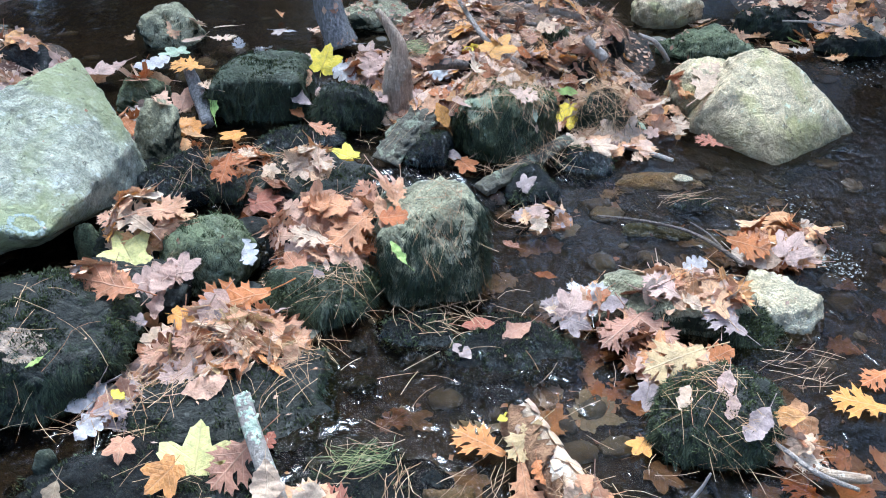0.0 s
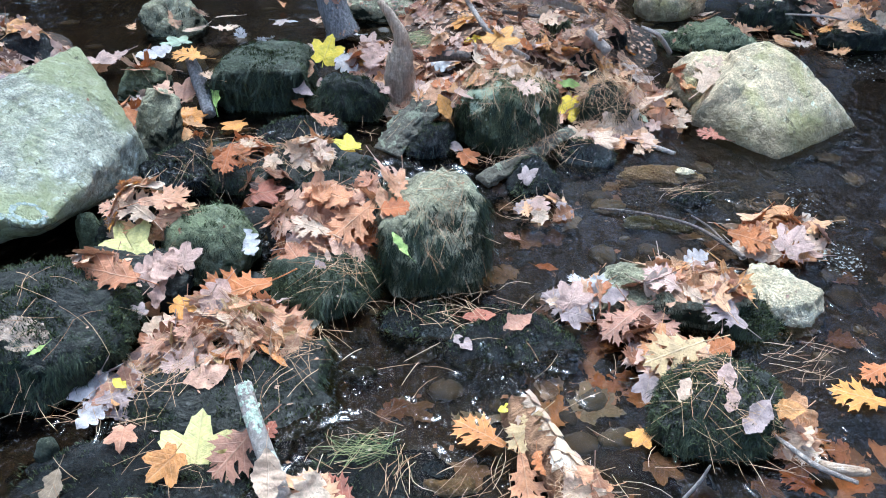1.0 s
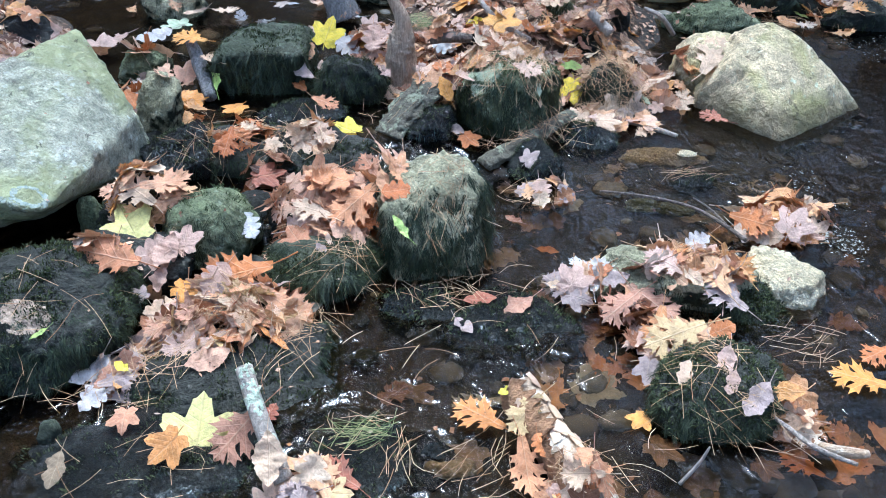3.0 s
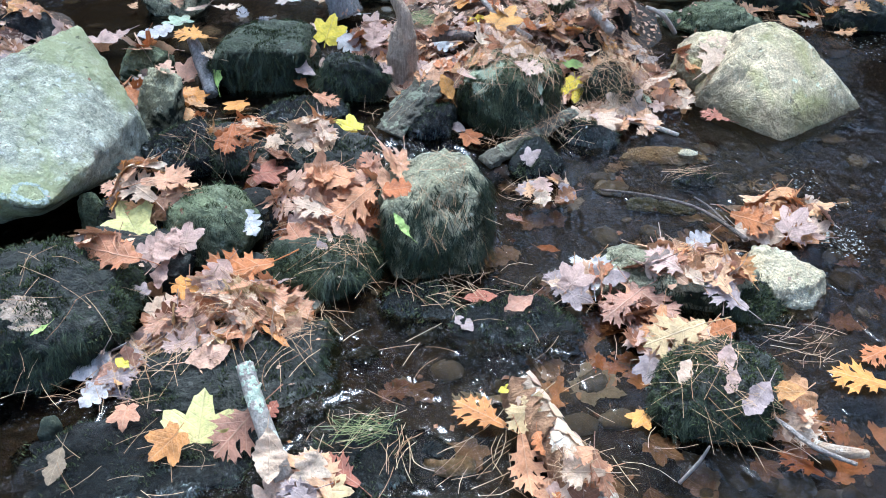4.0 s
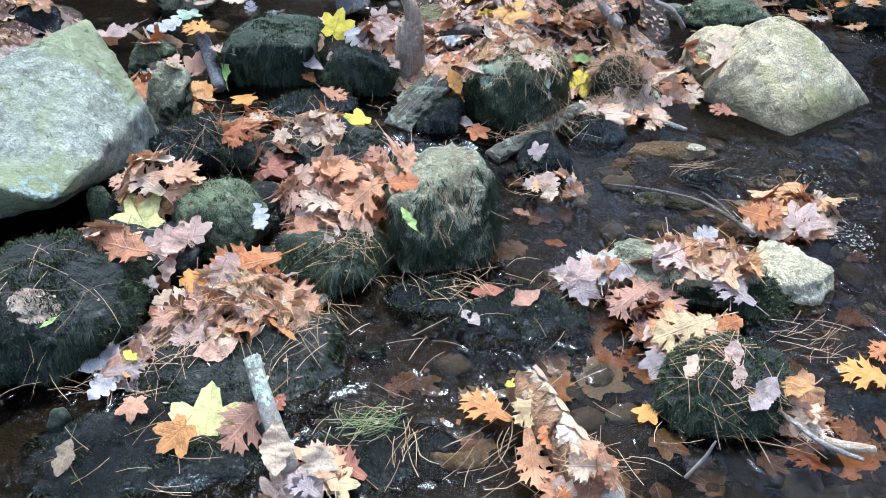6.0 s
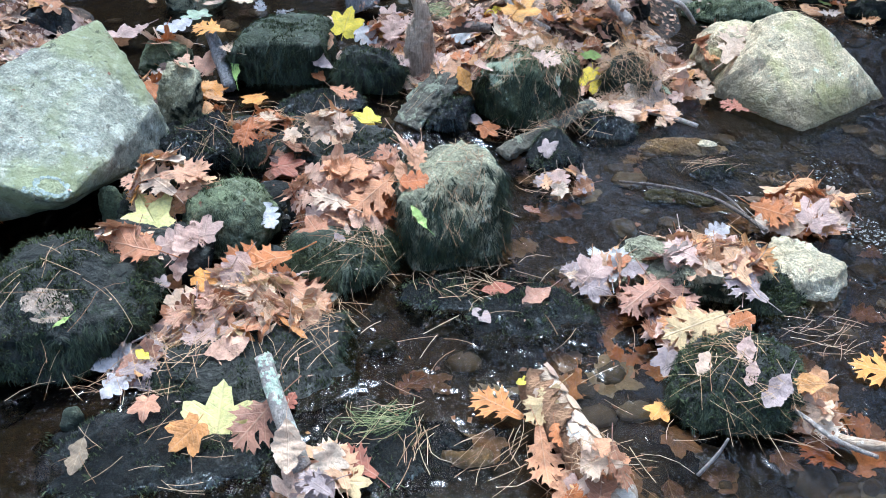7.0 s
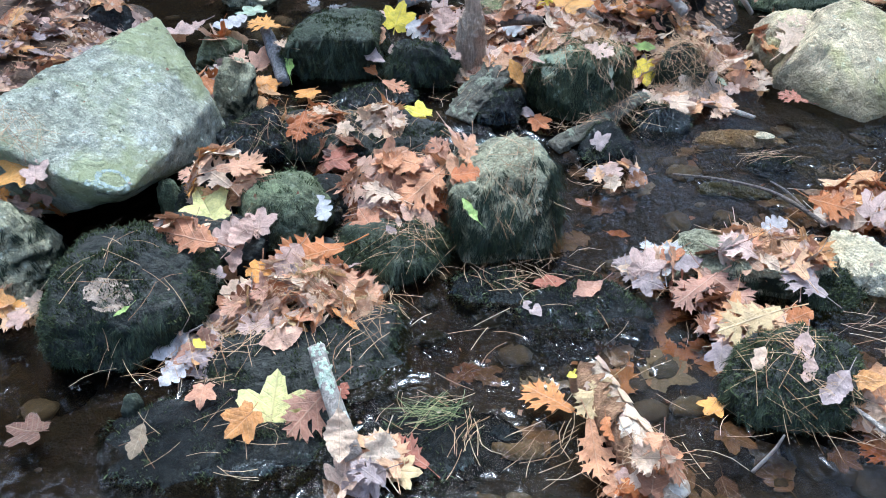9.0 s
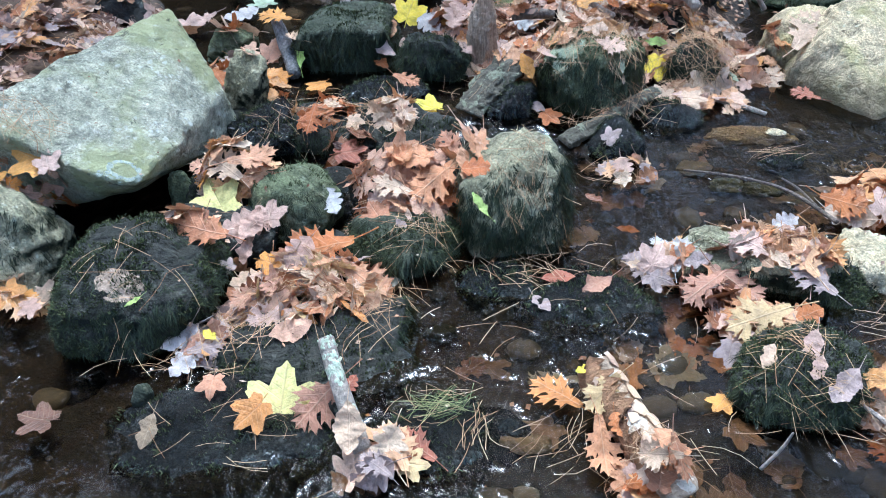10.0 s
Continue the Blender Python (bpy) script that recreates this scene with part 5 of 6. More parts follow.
leaf("maple", -0.516, 2.119, 0.041, 0.113, -75, L_RUSSET, "dark russet wet leaf in the crevice", lean=0.3, which=1)
leaf("maple", -0.429, 2.255, 0.073, 0.092, -156, L_CREAM, "cream maple leaf on the ledge stone", lean=0.6, which=1)
leaf("maple", -0.517, 2.222, 0.083, 0.064, -163, L_CREAM, "small cream maple leaf on the ledge stone", lean=0.6, which=1)
leaf("oak", -0.643, 2.193, 0.108, 0.103, 169, L_ORANGE, "orange oak leaf on the ledge stone", lean=0.7, which=1)
leaf("oak", -0.594, 2.284, 0.112, 0.070, 60, L_CREAM, "pale straw leaf on the ledge stone", which=2)
leaf("oak", -0.399, 2.529, 0.081, 0.104, -119, L_TAN, "tan pointed oak leaf on wet stone", which=1)
leaf("oval", -0.492, 2.681, 0.121, 0.095, 64, L_MAUVE, "curled mauve-brown leaf between dark stones", lean=0.5, which=3)
leaf("oval", -0.508, 2.675, 0.080, 0.077, -129, L_ORANGE, "russet curled leaf between dark stones", lean=0.5, which=3)
leaf("oval", -0.436, 2.763, 0.108, 0.055, 6, L_PINK, "pinkish oval leaf standing against moss", lean=1, which=1)
leaf("oval", -0.480, 2.806, 0.149, 0.070, -7, L_TAN, "tan leaf hanging at the block's corner", lean=1, which=2)
leaf("oak", -0.825, 3.266, 0.107, 0.077, -2, L_WHITE, "white upright leaf on a dark block", lean=1.4, which=1)
leaf("maple", 0.442, 2.685, 0.057, 0.116, 176, L_YELLOW, "golden yellow maple leaf hanging on the stone", lean=0.8, which=1)
leaf("oval", 0.440, 2.775, 0.111, 0.077, -98, L_GREEN, "yellow-green leaf among needles", lean=0.5, which=1)
leaf("maple", 0.532, 2.478, 0.042, 0.094, -99, L_CREAM, "cream maple leaf at the water's edge", which=1)
leaf("oak", 0.918, 2.735, 0.169, 0.200, -32, L_CREAM, "cream oak leaf lying on the boulder", lean=0.5, which=1)
leaf("narrow", 0.681, 2.682, 0.033, 0.082, -137, L_SAGE, "pale sage green leaf among needles", lean=0.6, which=1)
leaf("maple", 0.076, 2.321, 0.053, 0.082, -137, L_ORANGE, "small rust-orange leaf on wet stone", which=1)
leaf("maple", 0.203, 2.456, 0.291, 0.080, -177, L_CREAM, "cream oak leaf on the mossy stone", lean=0.6, which=1)
leaf("oak", 0.250, 2.401, 0.255, 0.096, -109, L_CREAM, "pale cream leaf on mossy stone", lean=0.6, which=1)
leaf("narrow", 0.285, 2.383, 0.198, 0.054, -177, L_SAGE, "pale sage narrow leaf hanging on moss", lean=0.9, which=1)
leaf("narrow", 0.292, 2.390, 0.151, 0.041, -175, L_CREAM, "cream narrow leaf hanging on moss", lean=0.9, which=1)
leaf("maple", 0.180, 2.648, 0.326, 0.134, -41, L_GOLD, "golden maple leaf on the leaf bank", lean=0.4, which=1)
leaf("oval", 0.102, 2.976, 0.198, 0.077, 120, L_YELLOW, "yellow leaf on the leaf bank", which=1)
leaf("white_oak", -0.364, 2.929, 0.125, 0.113, -130, L_WHITE, "whitish grey leaf under the yellow one", lean=0.8, which=1)
leaf("white_oak", -0.264, 2.916, 0.161, 0.114, -4, L_PINK, "curled mauve-pink leaf by the stump", lean=1, which=3)
leaf("maple", -0.298, 3.225, 0.098, 0.105, -19, L_PINK, "pinkish maple leaf by the stump", lean=0.9, which=1)
leaf("white_oak", -0.008, 2.901, 0.135, 0.099, -113, L_WHITE, "bleached leaf below a wet stick", lean=0.6, which=1)
leaf("maple", -0.061, 2.581, 0.176, 0.076, -35, L_CREAM, "cream leaf by the stump's foot", lean=0.5, which=1)
leaf("oval", -0.072, 2.554, 0.182, 0.061, -121, L_CREAM, "pale cream folded leaf by the stump's foot", lean=0.5, which=1)
leaf("oval", 0.028, 2.394, 0.053, 0.069, -113, L_MAUVE, "mauve leaf on black wet rock", lean=0.5, which=1)
leaf("oval", 0.085, 1.581, 0.006, 0.083, -82, L_RUSSET, "russet brown wet leaf on a submerged slab", lean=0.05, which=1)
leaf("oval", 0.174, 1.538, 0.018, 0.092, 131, L_COPPER, "copper-edged wet leaf on a submerged slab", lean=0.2, which=3)
leaf("oval", 0.044, 1.477, 0.010, 0.065, -143, L_MAUVE, "mauve-brown wet leaf on a submerged slab", lean=0.05, which=1)
leaf("maple", 0.311, 1.610, 0.046, 0.095, -26, L_PINK, "curled pale pinkish leaf on the low stone", lean=0.6, which=4)
leaf("maple", 0.317, 1.570, 0.018, 0.081, -111, L_MAUVE, "dark mauve wet leaf folded over the stone", lean=0.6, which=4)
leaf("maple", 0.253, 2.185, 0.065, 0.074, -49, L_MAUVE, "mauve-grey leaf on a black stone", lean=0.6, which=1)
leaf("oval", 0.187, 1.929, 0.012, 0.057, 50, L_BROWN, "wet brown leaf in the riffle", lean=0, which=1)
leaf("oval", 0.271, 1.806, -0.010, 0.061, -108, L_AMBER, "amber leaf under the riffle", lean=0, which=1)
leaf("narrow", 0.365, 1.630, 0.062, 0.061, 6, L_WHITE, "white leaf standing on edge", lean=1, which=4)
leaf("oval", 0.408, 1.596, 0.056, 0.076, -68, L_MAUVE, "pale bluish wet leaf", lean=0.4, which=1)
leaf("oval", 0.271, 1.623, 0.018, 0.045, -101, L_CREAM, "cream leaf at the stone's edge", lean=0.5, which=1)
leaf("oak", 0.521, 1.603, 0.102, 0.115, 55, L_PINK, "pink-mauve oak leaf on the stone", lean=0.4, which=1)
leaf("oval", 0.579, 1.558, 0.092, 0.060, -138, L_CREAM, "whitish pink leaf on moss", lean=0.6, which=1)
leaf("white_oak", 0.670, 1.832, 0.009, 0.075, -65, L_WHITE, "white curled leaf on the pale stone", lean=0.5, which=3)
leaf("maple", 0.638, 1.661, 0.080, 0.089, -41, L_PINK, "pinkish maple leaf on the stone", lean=0.5, which=1)
leaf("oak", 0.652, 1.529, 0.062, 0.115, 48, L_MAUVE, "mauve-grey oak leaf on moss", lean=0.5, which=1)
leaf("oak", 0.491, 1.535, 0.031, 0.144, -133, L_COPPER, "pinkish russet oak leaf lying flat", lean=0.4, which=1)
leaf("oak", 0.407, 1.505, 0.046, 0.128, 130, L_COPPER, "broad russet wet leaf", lean=0.4, which=1)
leaf("oak", 0.503, 1.393, 0.056, 0.153, 111, L_STRAW, "long golden tan oak leaf", lean=0.5, which=1)
leaf("white_oak", 0.629, 1.462, 0.010, 0.084, -67, L_ORANGE, "orange-tan leaf on the black stone", lean=0.5, which=2)
leaf("maple", 0.436, 1.319, 0.017, 0.071, 166, L_MAUVE, "small lavender maple leaf", lean=0.7, which=1)
leaf("oval", 0.485, 1.241, 0.088, 0.058, 153, L_CREAM, "cream heart-shaped leaf on stone", lean=0.6, which=1)
leaf("oval", 0.568, 1.256, 0.105, 0.073, 158, L_PINK, "pinkish oval leaf hanging over moss", lean=0.7, which=2)
leaf("oval", 0.568, 1.202, 0.098, 0.054, 157, L_PINK, "pinkish oval leaf hanging over moss", lean=0.7, which=2)
leaf("oval", 0.612, 1.171, 0.084, 0.089, 139, L_MAUVE, "mauve-brown oval leaf at the stone's foot", lean=0.6, which=2)
leaf("maple", 0.395, 1.184, 0.008, 0.062, 140, L_GOLD, "golden leaf in shallow water", lean=0, which=1)
leaf("oak", 0.885, 1.305, 0.012, 0.130, 68, L_GOLD, "orange-yellow oak leaf floating in the shallows", lean=0.1, which=1)
leaf("oak", 0.957, 1.387, 0.010, 0.094, 116, L_ORANGE, "orange-brown leaf floating in the shallows", lean=0.1, which=1)
leaf("oak", 0.071, 1.194, 0.012, 0.123, 55, L_AMBER, "tan-orange oak leaf floating in shallow water", lean=0.05, which=1)
leaf("maple", 0.434, 1.120, -0.012, 0.089, -129, L_SUNK, "sunken pale maple leaf", lean=0, which=1)
leaf("maple", 0.625, 1.078, -0.020, 0.070, -134, L_SUNK, "sunken pale maple leaf", lean=0, which=1)
leaf("oak", 0.693, 1.092, -0.020, 0.089, 49, L_ORANGE, "sunken orange-brown oak leaf", lean=0, which=1)
leaf("oak", 0.710, 1.154, -0.025, 0.109, -119, L_ORANGE, "sunken rust-coloured oak leaf", lean=0, which=1)
leaf("oak", -0.262, 0.964, 0.046, 0.072, 58, L_MAUVE, "lavender-grey oak leaf by the stick", lean=0.4, which=1)
leaf("maple", -0.195, 0.991, 0.018, 0.070, -93, L_STRAW, "straw-coloured maple leaf with holes", lean=0.4, which=1)
leaf("oak", -0.198, 1.034, 0.019, 0.101, 58, L_RUSSET, "russet oak leaf by the stick", lean=0.3, which=1)
leaf("oval", -0.317, 1.021, 0.076, 0.100, -175, L_CREAM, "cream bark-like curled leaf on the stick", lean=0.7, which=4)
leaf("white_oak", -0.354, 1.196, 0.011, 0.050, -26, L_RUSSET, "small russet leaf tip behind the stick", lean=0.3, which=1)
leaf("maple", -1.063, 3.190, 0.110, 0.130, 45, L_SAGE, "yellow-green maple leaf floating in the pool", lean=0, which=1)
leaf("white_oak", -1.114, 3.064, 0.107, 0.147, 125, L_WHITE, "whitish leaf floating in the pool", lean=0.1, which=1)
leaf("oak", -0.884, 2.763, 0.213, 0.134, 71, L_GOLD, "golden orange leaf at the pool's rim", lean=0.2, which=1)
leaf("maple", -1.295, 2.984, 0.100, 0.129, -4, L_PINK, "pinkish leaf behind the boulder", lean=0.5, which=1)
leaf("oak", -1.252, 3.010, 0.107, 0.120, 120, L_PINK, "pinkish curled leaf behind the boulder", lean=0.4, which=3)
leaf("narrow", -0.664, 3.452, 0.105, 0.093, -93, L_WHITE, "pale narrow leaf floating on the pool", lean=0, which=1)
leaf("narrow", -0.785, 2.662, 0.115, 0.107, 7, L_GREEN, "lime green narrow leaf hanging by the dam", lean=1, which=1)
leaf("maple", -0.846, 2.581, 0.063, 0.099, -137, L_GOLD, "orange leaf in the crevice", lean=0.4, which=1)
leaf("maple", -0.705, 2.538, 0.053, 0.100, 139, L_GOLD, "golden leaf in dark water", lean=0, which=1)
leaf("maple", -0.907, 2.732, 0.099, 0.110, -11, L_TAN, "tan leaf by the wet branch stub", lean=0.7, which=1)
leaf("narrow", 1.499, 3.476, 0.057, 0.081, -145, L_GREEN, "lime green narrow leaf by the far stone", lean=0.1, which=1)
leaf("oval", 0.632, 3.138, 0.168, 0.079, -68, L_PINK, "pinkish leaf on the far bank", lean=0.4, which=1)
leaf("oak", 0.869, 2.480, 0.060, 0.099, 57, L_RUSSET, "rust-brown oak leaf at the boulder's foot", lean=0.2, which=1)
leaf("oak", 0.816, 2.646, 0.030, 0.110, -13, L_CREAM, "cream curled leaf at the boulder's foot", lean=0.8, which=3)
leaf("oak", 0.153, 1.120, 0.092, 0.095, 138, L_STRAW, "golden tan leaf draped over the log", lean=0.6, which=3)
leaf("oval", 0.119, 1.178, 0.096, 0.030, 113, L_YELLOW, "small yellow leaf at the log's end", lean=0.5, which=1)
leaf("white_oak", 0.180, 1.053, 0.080, 0.050, -161, L_ORANGE, "curled orange-brown leaf on the log", lean=0.5, which=2)
leaf("oak", 0.152, 1.032, 0.043, 0.112, -172, L_TAN, "tan oak leaf lying beside the log", lean=0.5, which=2)
leaf("white_oak", 0.239, 0.961, 0.092, 0.057, -124, L_CREAM, "pale cream leaf at the log's end", lean=0.4, which=3)
leaf("oak", 0.817, 1.864, 0.051, 0.127, -107, L_ORANGE, "rust-brown oak leaf on the leaf mound", lean=0.7, which=1)
leaf("maple", 0.926, 1.858, 0.052, 0.116, -40, L_PINK, "pinkish leaf on the leaf mound", lean=0.7, which=1)
leaf("maple", 1.017, 1.896, 0.005, 0.083, -48, L_CREAM, "pale pinkish leaf on the leaf mound", lean=0.7, which=1)
leaf("oak", -0.787, 1.815, 0.167, 0.142, 54, L_CREAM, "pale golden oak leaf against the boulder", lean=0.5, which=1)
leaf("oak", -0.702, 1.820, 0.186, 0.132, -71, L_TAN, "tan oak leaf against the boulder", lean=0.4, which=2)
leaf("oak", -0.846, 1.821, 0.158, 0.082, 72, L_TAN, "tan leaf tip under the boulder", lean=0.4, which=1)
leaf("oak", -0.765, 1.541, 0.154, 0.166, 76, L_TAN, "long curled brown oak leaf on moss", lean=0.5, which=3)
leaf("oak", -0.367, 1.501, 0.043, 0.152, -123, L_TAN, "tan oak leaf on the heap's end", lean=0.5, which=2)
leaf("oak", -0.618, 1.414, 0.060, 0.100, 118, L_TAN, "tan oak leaf atop the flat heap", lean=0.4, which=2)
leaf("oak", -0.559, 1.353, 0.052, 0.107, 102, L_PINK, "pinkish oak leaf over the heap's front", lean=0.6, which=2)
leaf("oak", -0.458, 1.450, 0.091, 0.092, -98, L_CREAM, "pale tan leaf atop the flat heap", lean=0.3, which=2)
leaf("oval", -0.498, 1.309, 0.055, 0.099, -66, L_TAN, "long folded tan leaf at the heap's foot", lean=0.5, which=4)
leaf("maple", -0.591, 1.503, 0.090, 0.072, -106, L_GOLD, "golden leaf at the heap's top", lean=0.4, which=1)
leaf("oval", -0.674, 1.284, 0.056, 0.039, 60, L_YELLOW, "small yellow leaf in the spill", lean=0.4, which=1)
leaf("oak", -1.196, 1.448, 0.011, 0.081, 103, L_GOLD, "golden brown oak leaf wedged under a stone", lean=0.3, which=1)
leaf("maple", -1.150, 1.385, 0.027, 0.062, 134, L_PINK, "pinkish wet leaf wedged under a stone", lean=0.4, which=1)
leaf("maple", -1.234, 1.760, 0.142, 0.096, 143, L_PINK, "pinkish leaf hanging off the grey stone", lean=0.7, which=1)
leaf("maple", -1.242, 1.719, 0.241, 0.136, 66, L_GOLD, "orange-gold leaf against the boulder", lean=0.5, which=1)
leaf("maple", -1.185, 1.694, 0.246, 0.082, 24, L_PINK, "pinkish leaf against the boulder", lean=0.6, which=1)
leaf("maple", -0.976, 1.069, 0.008, 0.096, 80, L_BROWN, "dark wet leaf in shallow water", lean=0, which=1)

# ---- needles, grass and crumbs ----
needles(0.184, 2.412, 0.151, 0.129, 132, 1, long=0.1)
needles(0.571, 2.648, 0.119, 0.096, 210, 2, long=0.12, spread=0.4)
needles(0.639, 1.667, 0.087, 0.051, 60, 3, spread=0.5, toward=-0.3)
needles(-0.013, 1.685, 0.116, 0.155, 55, 4)
needles(-0.271, 1.631, 0.110, 0.089, 38, 5)
needles(-0.829, 1.374, 0.159, 0.171, 24, 6)
needles(-0.403, 1.369, 0.140, 0.102, 49, 7)
needles(0.521, 1.313, 0.088, 0.091, 44, 8)
needles(0.819, 1.424, 0.077, 0.090, 27, 9, spread=0.3, toward=0.5)
needles(-0.554, 2.270, 0.195, 0.074, 82, 10)
needles(-0.731, 2.155, 0.087, 0.101, 22, 11)
needles(-0.172, 1.131, 0.103, 0.074, 13, 12)
needles(-0.580, 1.043, 0.175, 0.085, 17, 13)
needles(0.473, 1.168, 0.094, 0.076, 14, 14)
needles(0.629, 1.143, 0.110, 0.051, 38, 15, spread=0.25, toward=-0.5)
needles(-0.655, 1.283, 0.102, 0.086, 44, 16, spread=0.4, toward=0.9)
needles(-0.289, 1.806, 0.153, 0.141, 33, 17)
needles(-0.762, 1.793, 0.137, 0.135, 19, 18)
needles(0.004, 1.417, 0.423, 0.393, 38, 19)
needles(-0.318, 2.316, 0.445, 0.345, 44, 20)
needles(0.401, 2.928, 0.235, 0.172, 260, 21)
needles(-1.282, 1.761, 0.091, 0.093, 60, 22)
needles(-1.676, 2.544, 0.242, 0.212, 82, 23)
needles(1.507, 3.405, 0.265, 0.111, 49, 24)
needles(0.260, 2.065, 0.099, 0.069, 22, 25)
needles(0.374, 2.415, 0.092, 0.053, 27, 26, spread=0.3)
needles(-0.139, 1.670, 0.170, 0.046, 5, 27, spread=0.3)
needles(0.314, 1.025, 0.089, 0.043, 13, 28, spread=0.4)
needles(-0.746, 1.298, 0.238, 0.128, 16, 29)
needles(-0.090, 1.070, 0.027, 0.072, 14, 30, spread=0.12, toward=1.5, long=0.08)
needles(0.072, 1.061, 0.067, 0.072, 18, 31, spread=0.25, toward=1.0, long=0.1)
needles(0.218, 0.980, 0.063, 0.051, 16, 32)
needles(-0.312, 1.489, 0.067, 0.065, 27, 33, spread=0.3, toward=-0.6)
needles(-0.430, 1.450, 0.115, 0.055, 85, 34, spread=0.14, toward=-0.35, long=0.09)
needles(-0.560, 1.370, 0.100, 0.070, 50, 35, spread=0.16, toward=0.9, long=0.11)
needles(0.570, 2.640, 0.110, 0.060, 110, 36, spread=0.25, toward=-1.2, long=0.13)
needles(0.235, 2.420, 0.130, 0.070, 110, 37, spread=0.30, toward=-1.1, long=0.12)
needles(0.740, 2.190, 0.075, 0.045, 12, 38, spread=0.16, toward=0.35, long=0.14)
needles(0.015, 1.700, 0.100, 0.060, 22, 39, spread=0.30, toward=-1.2, long=0.10)
needles(-0.167, 1.143, 0.040, 0.024, 30, 62, material=M_GRASS, label="tuft of thin green and straw grass blades on a wet stone", name="grass_tuft", long=0.13, lift=0.008, spread=0.34, toward=0.2)
needles(0.661, 3.129, 0.12, 0.30, 260, 63, material=M_ROOT, label="brown trailing root fibres on the bank", name="root_fibres", long=0.16)
needles(-0.092, 3.112, 0.030, 0.04, 80, 64, material=M_GRASS, label="green pine sprig among brown leaves", name="pine_sprig", spread=0.1, toward=0.3, lift=0.012, long=0.08)


def litter(x, y, rx, ry, count, seed, label, size=(0.008, 0.03), under=False, outer=False):
    """Crumbs of leaf and bark, too small to count."""
    rng = random.Random(seed)
    verts, faces = [], []
    for _ in range(count):
        a, r = rng.uniform(0, 6.283), math.sqrt(rng.random())
        px, py = x + math.cos(a) * r * rx, y + math.sin(a) * r * ry
        if outer and abs(px) < 2.5 and 0.4 < py < 5.0:
            continue
        z, n = surface(px, py, not under)
        if not under and z < water_level(px, py) + 0.006:
            continue
        if under and z > water_level(px, py) - 0.01:
            continue
        s = rng.uniform(*size)
        t = n.cross(Vector((rng.gauss(0, 1), rng.gauss(0, 1), 0.2))).normalized()
        u = n.cross(t) * rng.uniform(0.3, 0.8)
        p = Vector((px, py, z + 0.003))
        k = len(verts)
        up = n * s * rng.uniform(-0.1, 0.5)
        verts += [p - t * s * 0.6, p - u * s * 0.6 + up * 0.3, p + t * s * rng.uniform(0.3, 0.7) + up * rng.random(), p + u * s * 0.5 + up, p + up * 0.2]
        faces += [(k, k + 1, k + 4), (k + 1, k + 2, k + 4), (k + 2, k + 3, k + 4), (k + 3, k, k + 4)]
    ob = new("leaf_crumbs", mesh_from("leaf_crumbs", verts, faces, M_CRUMB))
    return tagged(ob, label, "leaf litter", kind="stuff")


litter(0.25, 3.3, 0.75, 0.7, 2600, 1, "crumbled brown leaves and bark covering the bank")
litter(-1.9, 2.75, 0.6, 0.7, 1600, 2, "crumbled brown leaves covering the side bank")
litter(1.9, 3.85, 0.7, 0.5, 900, 3, "crumbled brown leaves covering the far bank")
litter(0.0, 1.0, 7.0, 7.0, 9000, 7, "fallen brown leaves strewn over the forest floor", (0.025, 0.06), False, True)
litter(-0.3, 1.9, 0.9, 0.8, 200, 4, "torn leaf scraps strewn over the stones", (0.004, 0.014))
litter(0.6, 1.5, 0.5, 0.35, 70, 5, "torn leaf scraps strewn over the stones", (0.004, 0.014))
litter(0.5, 1.55, 0.95, 0.8, 260, 6, "brown leaf scraps lying on the bed under water", (0.006, 0.022), True)


def flecks(x, y, rx, ry, count, seed, label):
    """Pale bits of foam, bark and leaf drifting on the water."""
    rng = random.Random(seed)
    verts, faces = [], []
    for _ in range(count):
        a, r = rng.uniform(0, 6.283), rng.random() ** 0.7
        px, py = x + math.cos(a) * r * rx, y + math.sin(a) * r * ry
        if noise.noise(Vector((px * 9, py * 9, seed))) < -0.05 or surface(px, py, False)[0] > water_level(px, py) - 0.004:
            continue
        z, s, turn = water_level(px, py) + 0.002, rng.uniform(0.0012, 0.0042), rng.uniform(0, 6.283)
        k, sides = len(verts), 6
        verts.append(Vector((px, py, z + 0.0012)))
        for j in range(sides):
            b = 2 * math.pi * j / sides
            q = Vector((math.cos(b) * s * rng.uniform(0.8, 1.9), math.sin(b) * s * rng.uniform(0.4, 0.9), 0))
            verts.append(Vector((px + q.x * math.cos(turn) - q.y * math.sin(turn), py + q.x * math.sin(turn) + q.y * math.cos(turn), z)))
        faces += [(k, k + 1 + j, k + 1 + (j + 1) % sides) for j in range(sides)]
    ob = new("floating_flecks", mesh_from("floating_flecks", verts, faces, M_FLECK))
    return tagged(ob, label, "foam flecks", kind="stuff")


flecks(1.02, 2.05, 0.16, 0.26, 260, 1, "pale flecks of foam and bark drifting behind the leaf mound")
flecks(1.06, 1.84, 0.06, 0.10, 150, 2, "pale flecks of foam and bark gathered beside the leaf mound")
flecks(1.55, 3.15, 0.30, 0.16, 240, 3, "pale flecks drifting below the far bank")


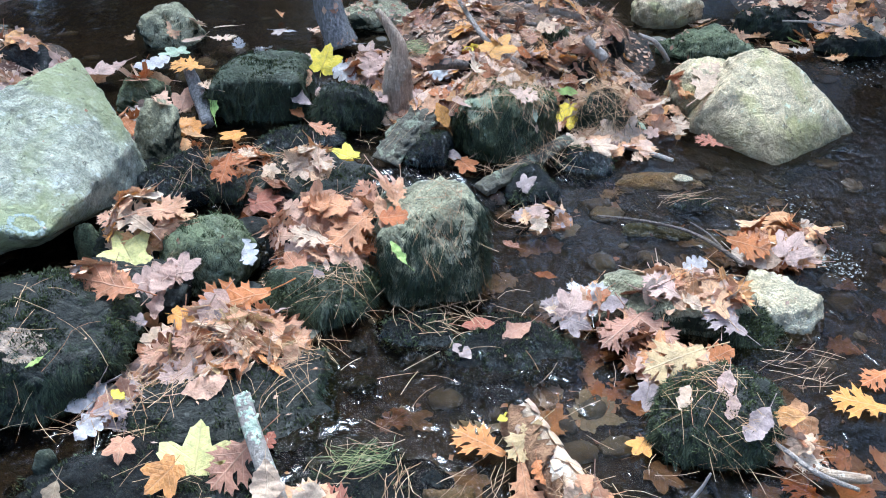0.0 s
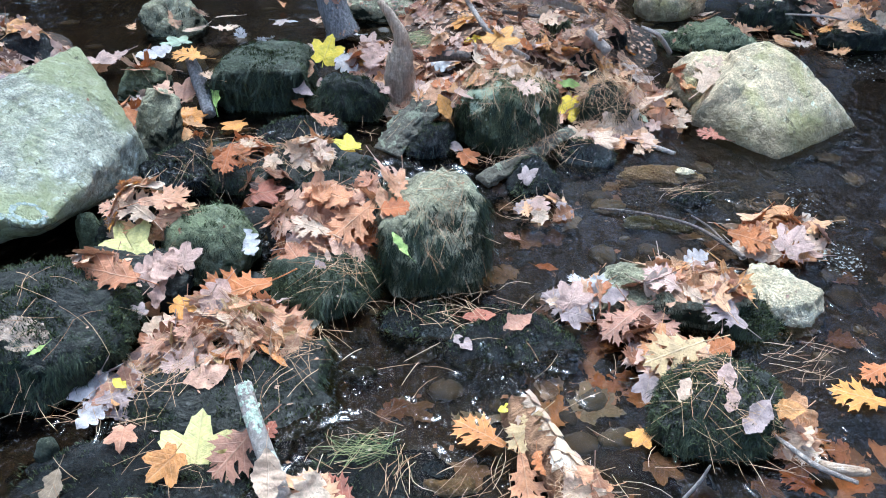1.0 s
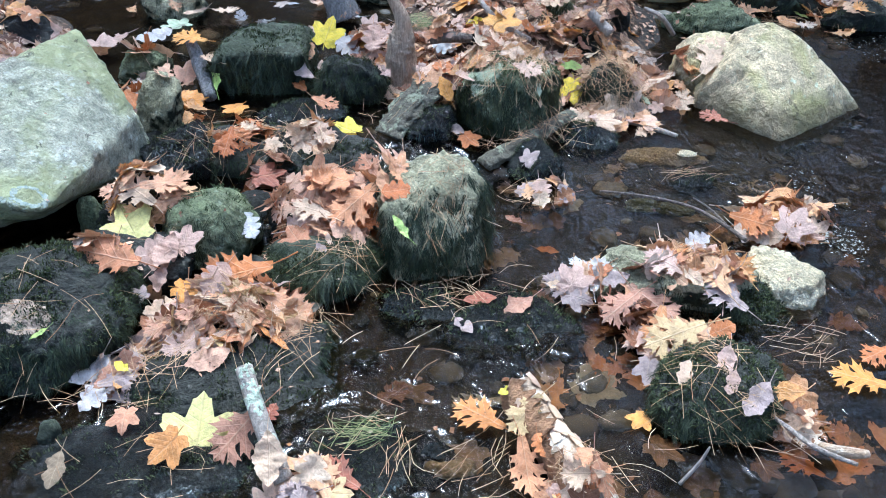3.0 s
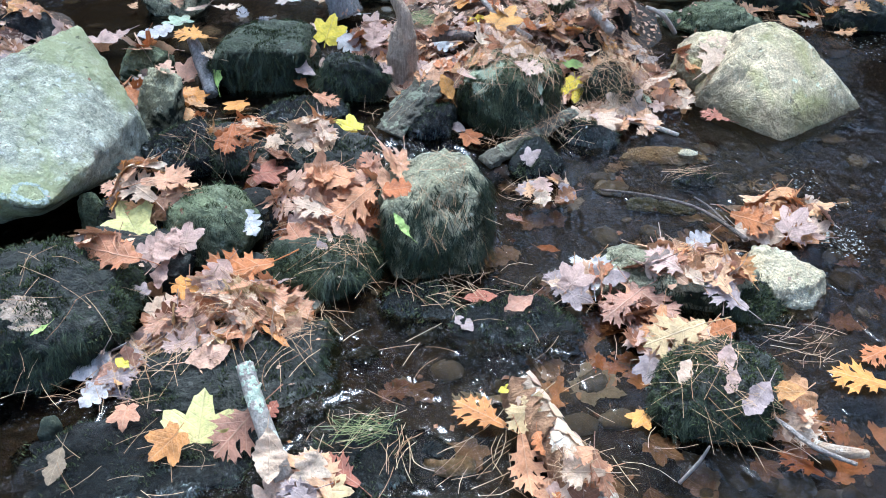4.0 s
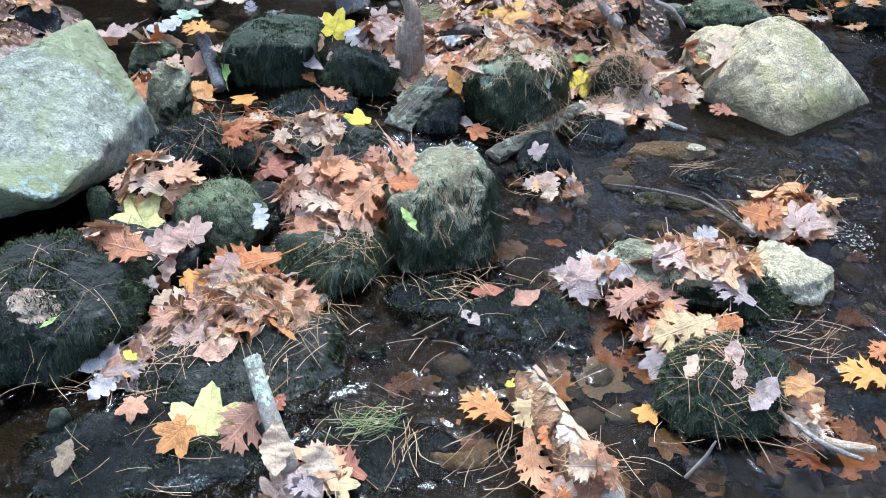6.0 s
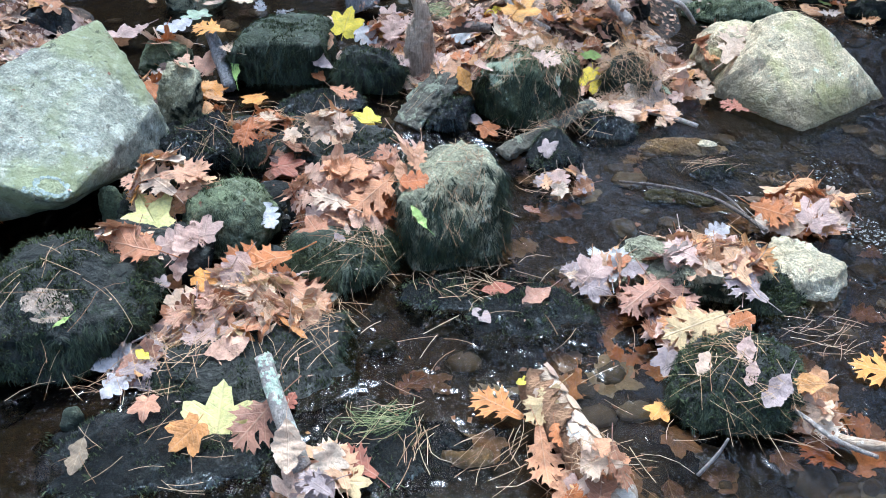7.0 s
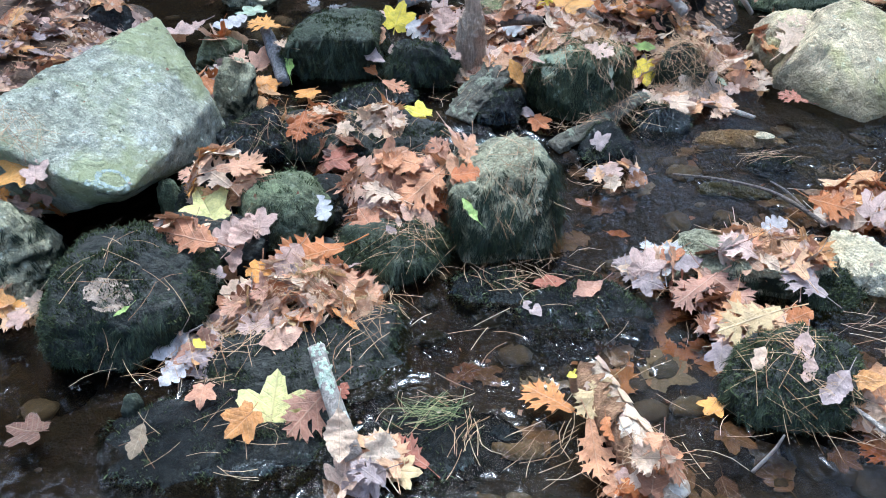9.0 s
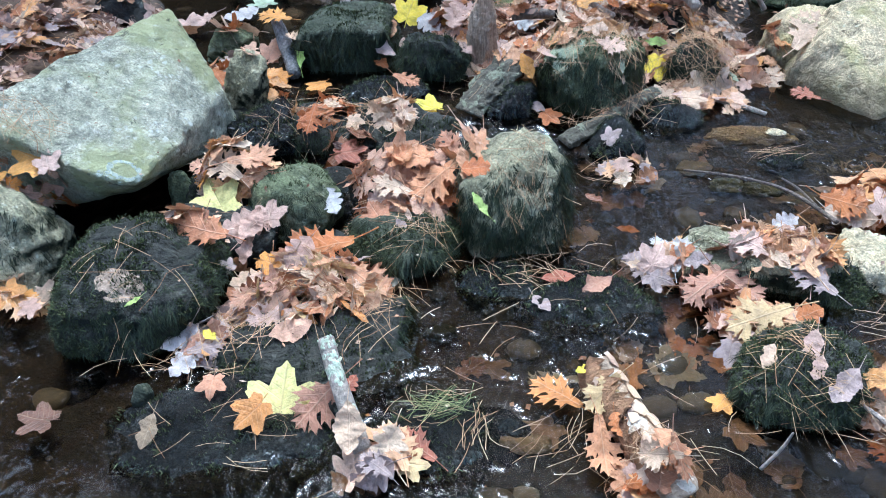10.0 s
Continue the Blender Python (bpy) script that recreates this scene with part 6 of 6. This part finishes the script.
def crust(host, x, y, r0, r1, count, material, label):
    """A ring of crusty lichen growing on a boulder's face."""
    rng = random.Random(count)
    inv = host.matrix_world.inverted()
    verts, faces = [], []
    for _ in range(count):
        a, q = rng.uniform(0, 6.283), rng.uniform(r0, r1)
        px, py = x + math.cos(a) * q, y + math.sin(a) * q * 0.75
        hit, n, _, _ = BARE.ray_cast(Vector((px, py, 0.6)), Vector((0, 0, -1)))
        if hit is None or n.z < 0.2:
            continue
        z = hit.z
        t = n.orthogonal().normalized()
        u = n.cross(t)
        k, sides, s = len(verts), 5, rng.choice((0.0012, 0.0016, 0.0022, 0.0042))
        c = Vector((px, py, z))
        verts.append(inv @ (c + n * 0.0014))
        for j in range(sides):
            b = 2 * math.pi * j / sides
            verts.append(inv @ (c + (t * math.cos(b) + u * math.sin(b)) * s * rng.uniform(0.6, 1.2) + n * 0.0005))
        faces += [(k, k + 1 + j, k + 1 + (j + 1) % sides) for j in range(sides)]
    return part("lichen_ring", mesh_from("lichen_ring", verts, faces, material), host, label, "stuff")


crust(boulder_left, -1.007, 1.722, 0.030, 0.042, 420, M_CRUST, "pale ring of crusty lichen")
crust(left_mound, -0.881, 1.345, 0.0, 0.05, 2600, M_TANMOSS, "dry tan patch of moss")
crust(dam_mossy, 0.108, 2.414, 0.0, 0.065, 3600, M_CAP, "pale green lichen crust")
crust(boulder_left, -1.044, 1.660, 0.0, 0.055, 700, M_CRUST, "pale patch of crusty lichen")


def sunken(count, seed, x0=-0.25, x1=1.35, y0=0.85, y1=2.3, material=None):
    """Leaves lying on the bed under water."""
    rng = random.Random(seed)
    heap = tagged(new("sunken_leaves"), "dull brown and olive leaves lying under water on the bed", "leaves")
    heap.matrix_world = pose((x0 + x1) / 2, (y0 + y1) / 2, -0.07)
    for _ in range(count):
        x, y = rng.uniform(x0, x1), rng.uniform(y0, y1)
        z = bed_height(x, y)
        ob = new("leaf", rng.choice(LEAVES[rng.choice(("oak", "maple", "oval", "white_oak"))]))
        ob.material_slots[0].link = "OBJECT"
        ob.material_slots[0].material = material or L_SUNK
        s = rng.uniform(0.06, 0.13)
        m = pose(x, y, min(z + 0.006, water_level(x, y) - 0.012 - s * 0.12), rng.gauss(0, 8), rng.gauss(0, 8), rng.uniform(0, 360)) @ Matrix.Diagonal((s, s, s * 0.5, 1))
        ob.parent = heap
        ob.matrix_parent_inverse = heap.matrix_world.inverted()
        ob.matrix_basis = m
    return heap


sunken(110, 5)
sunken(20, 6, 0.2, 0.45, 1.3, 1.56, L_MIX)
sunken(8, 7, 0.72, 1.05, 1.1, 1.3, L_TAN)
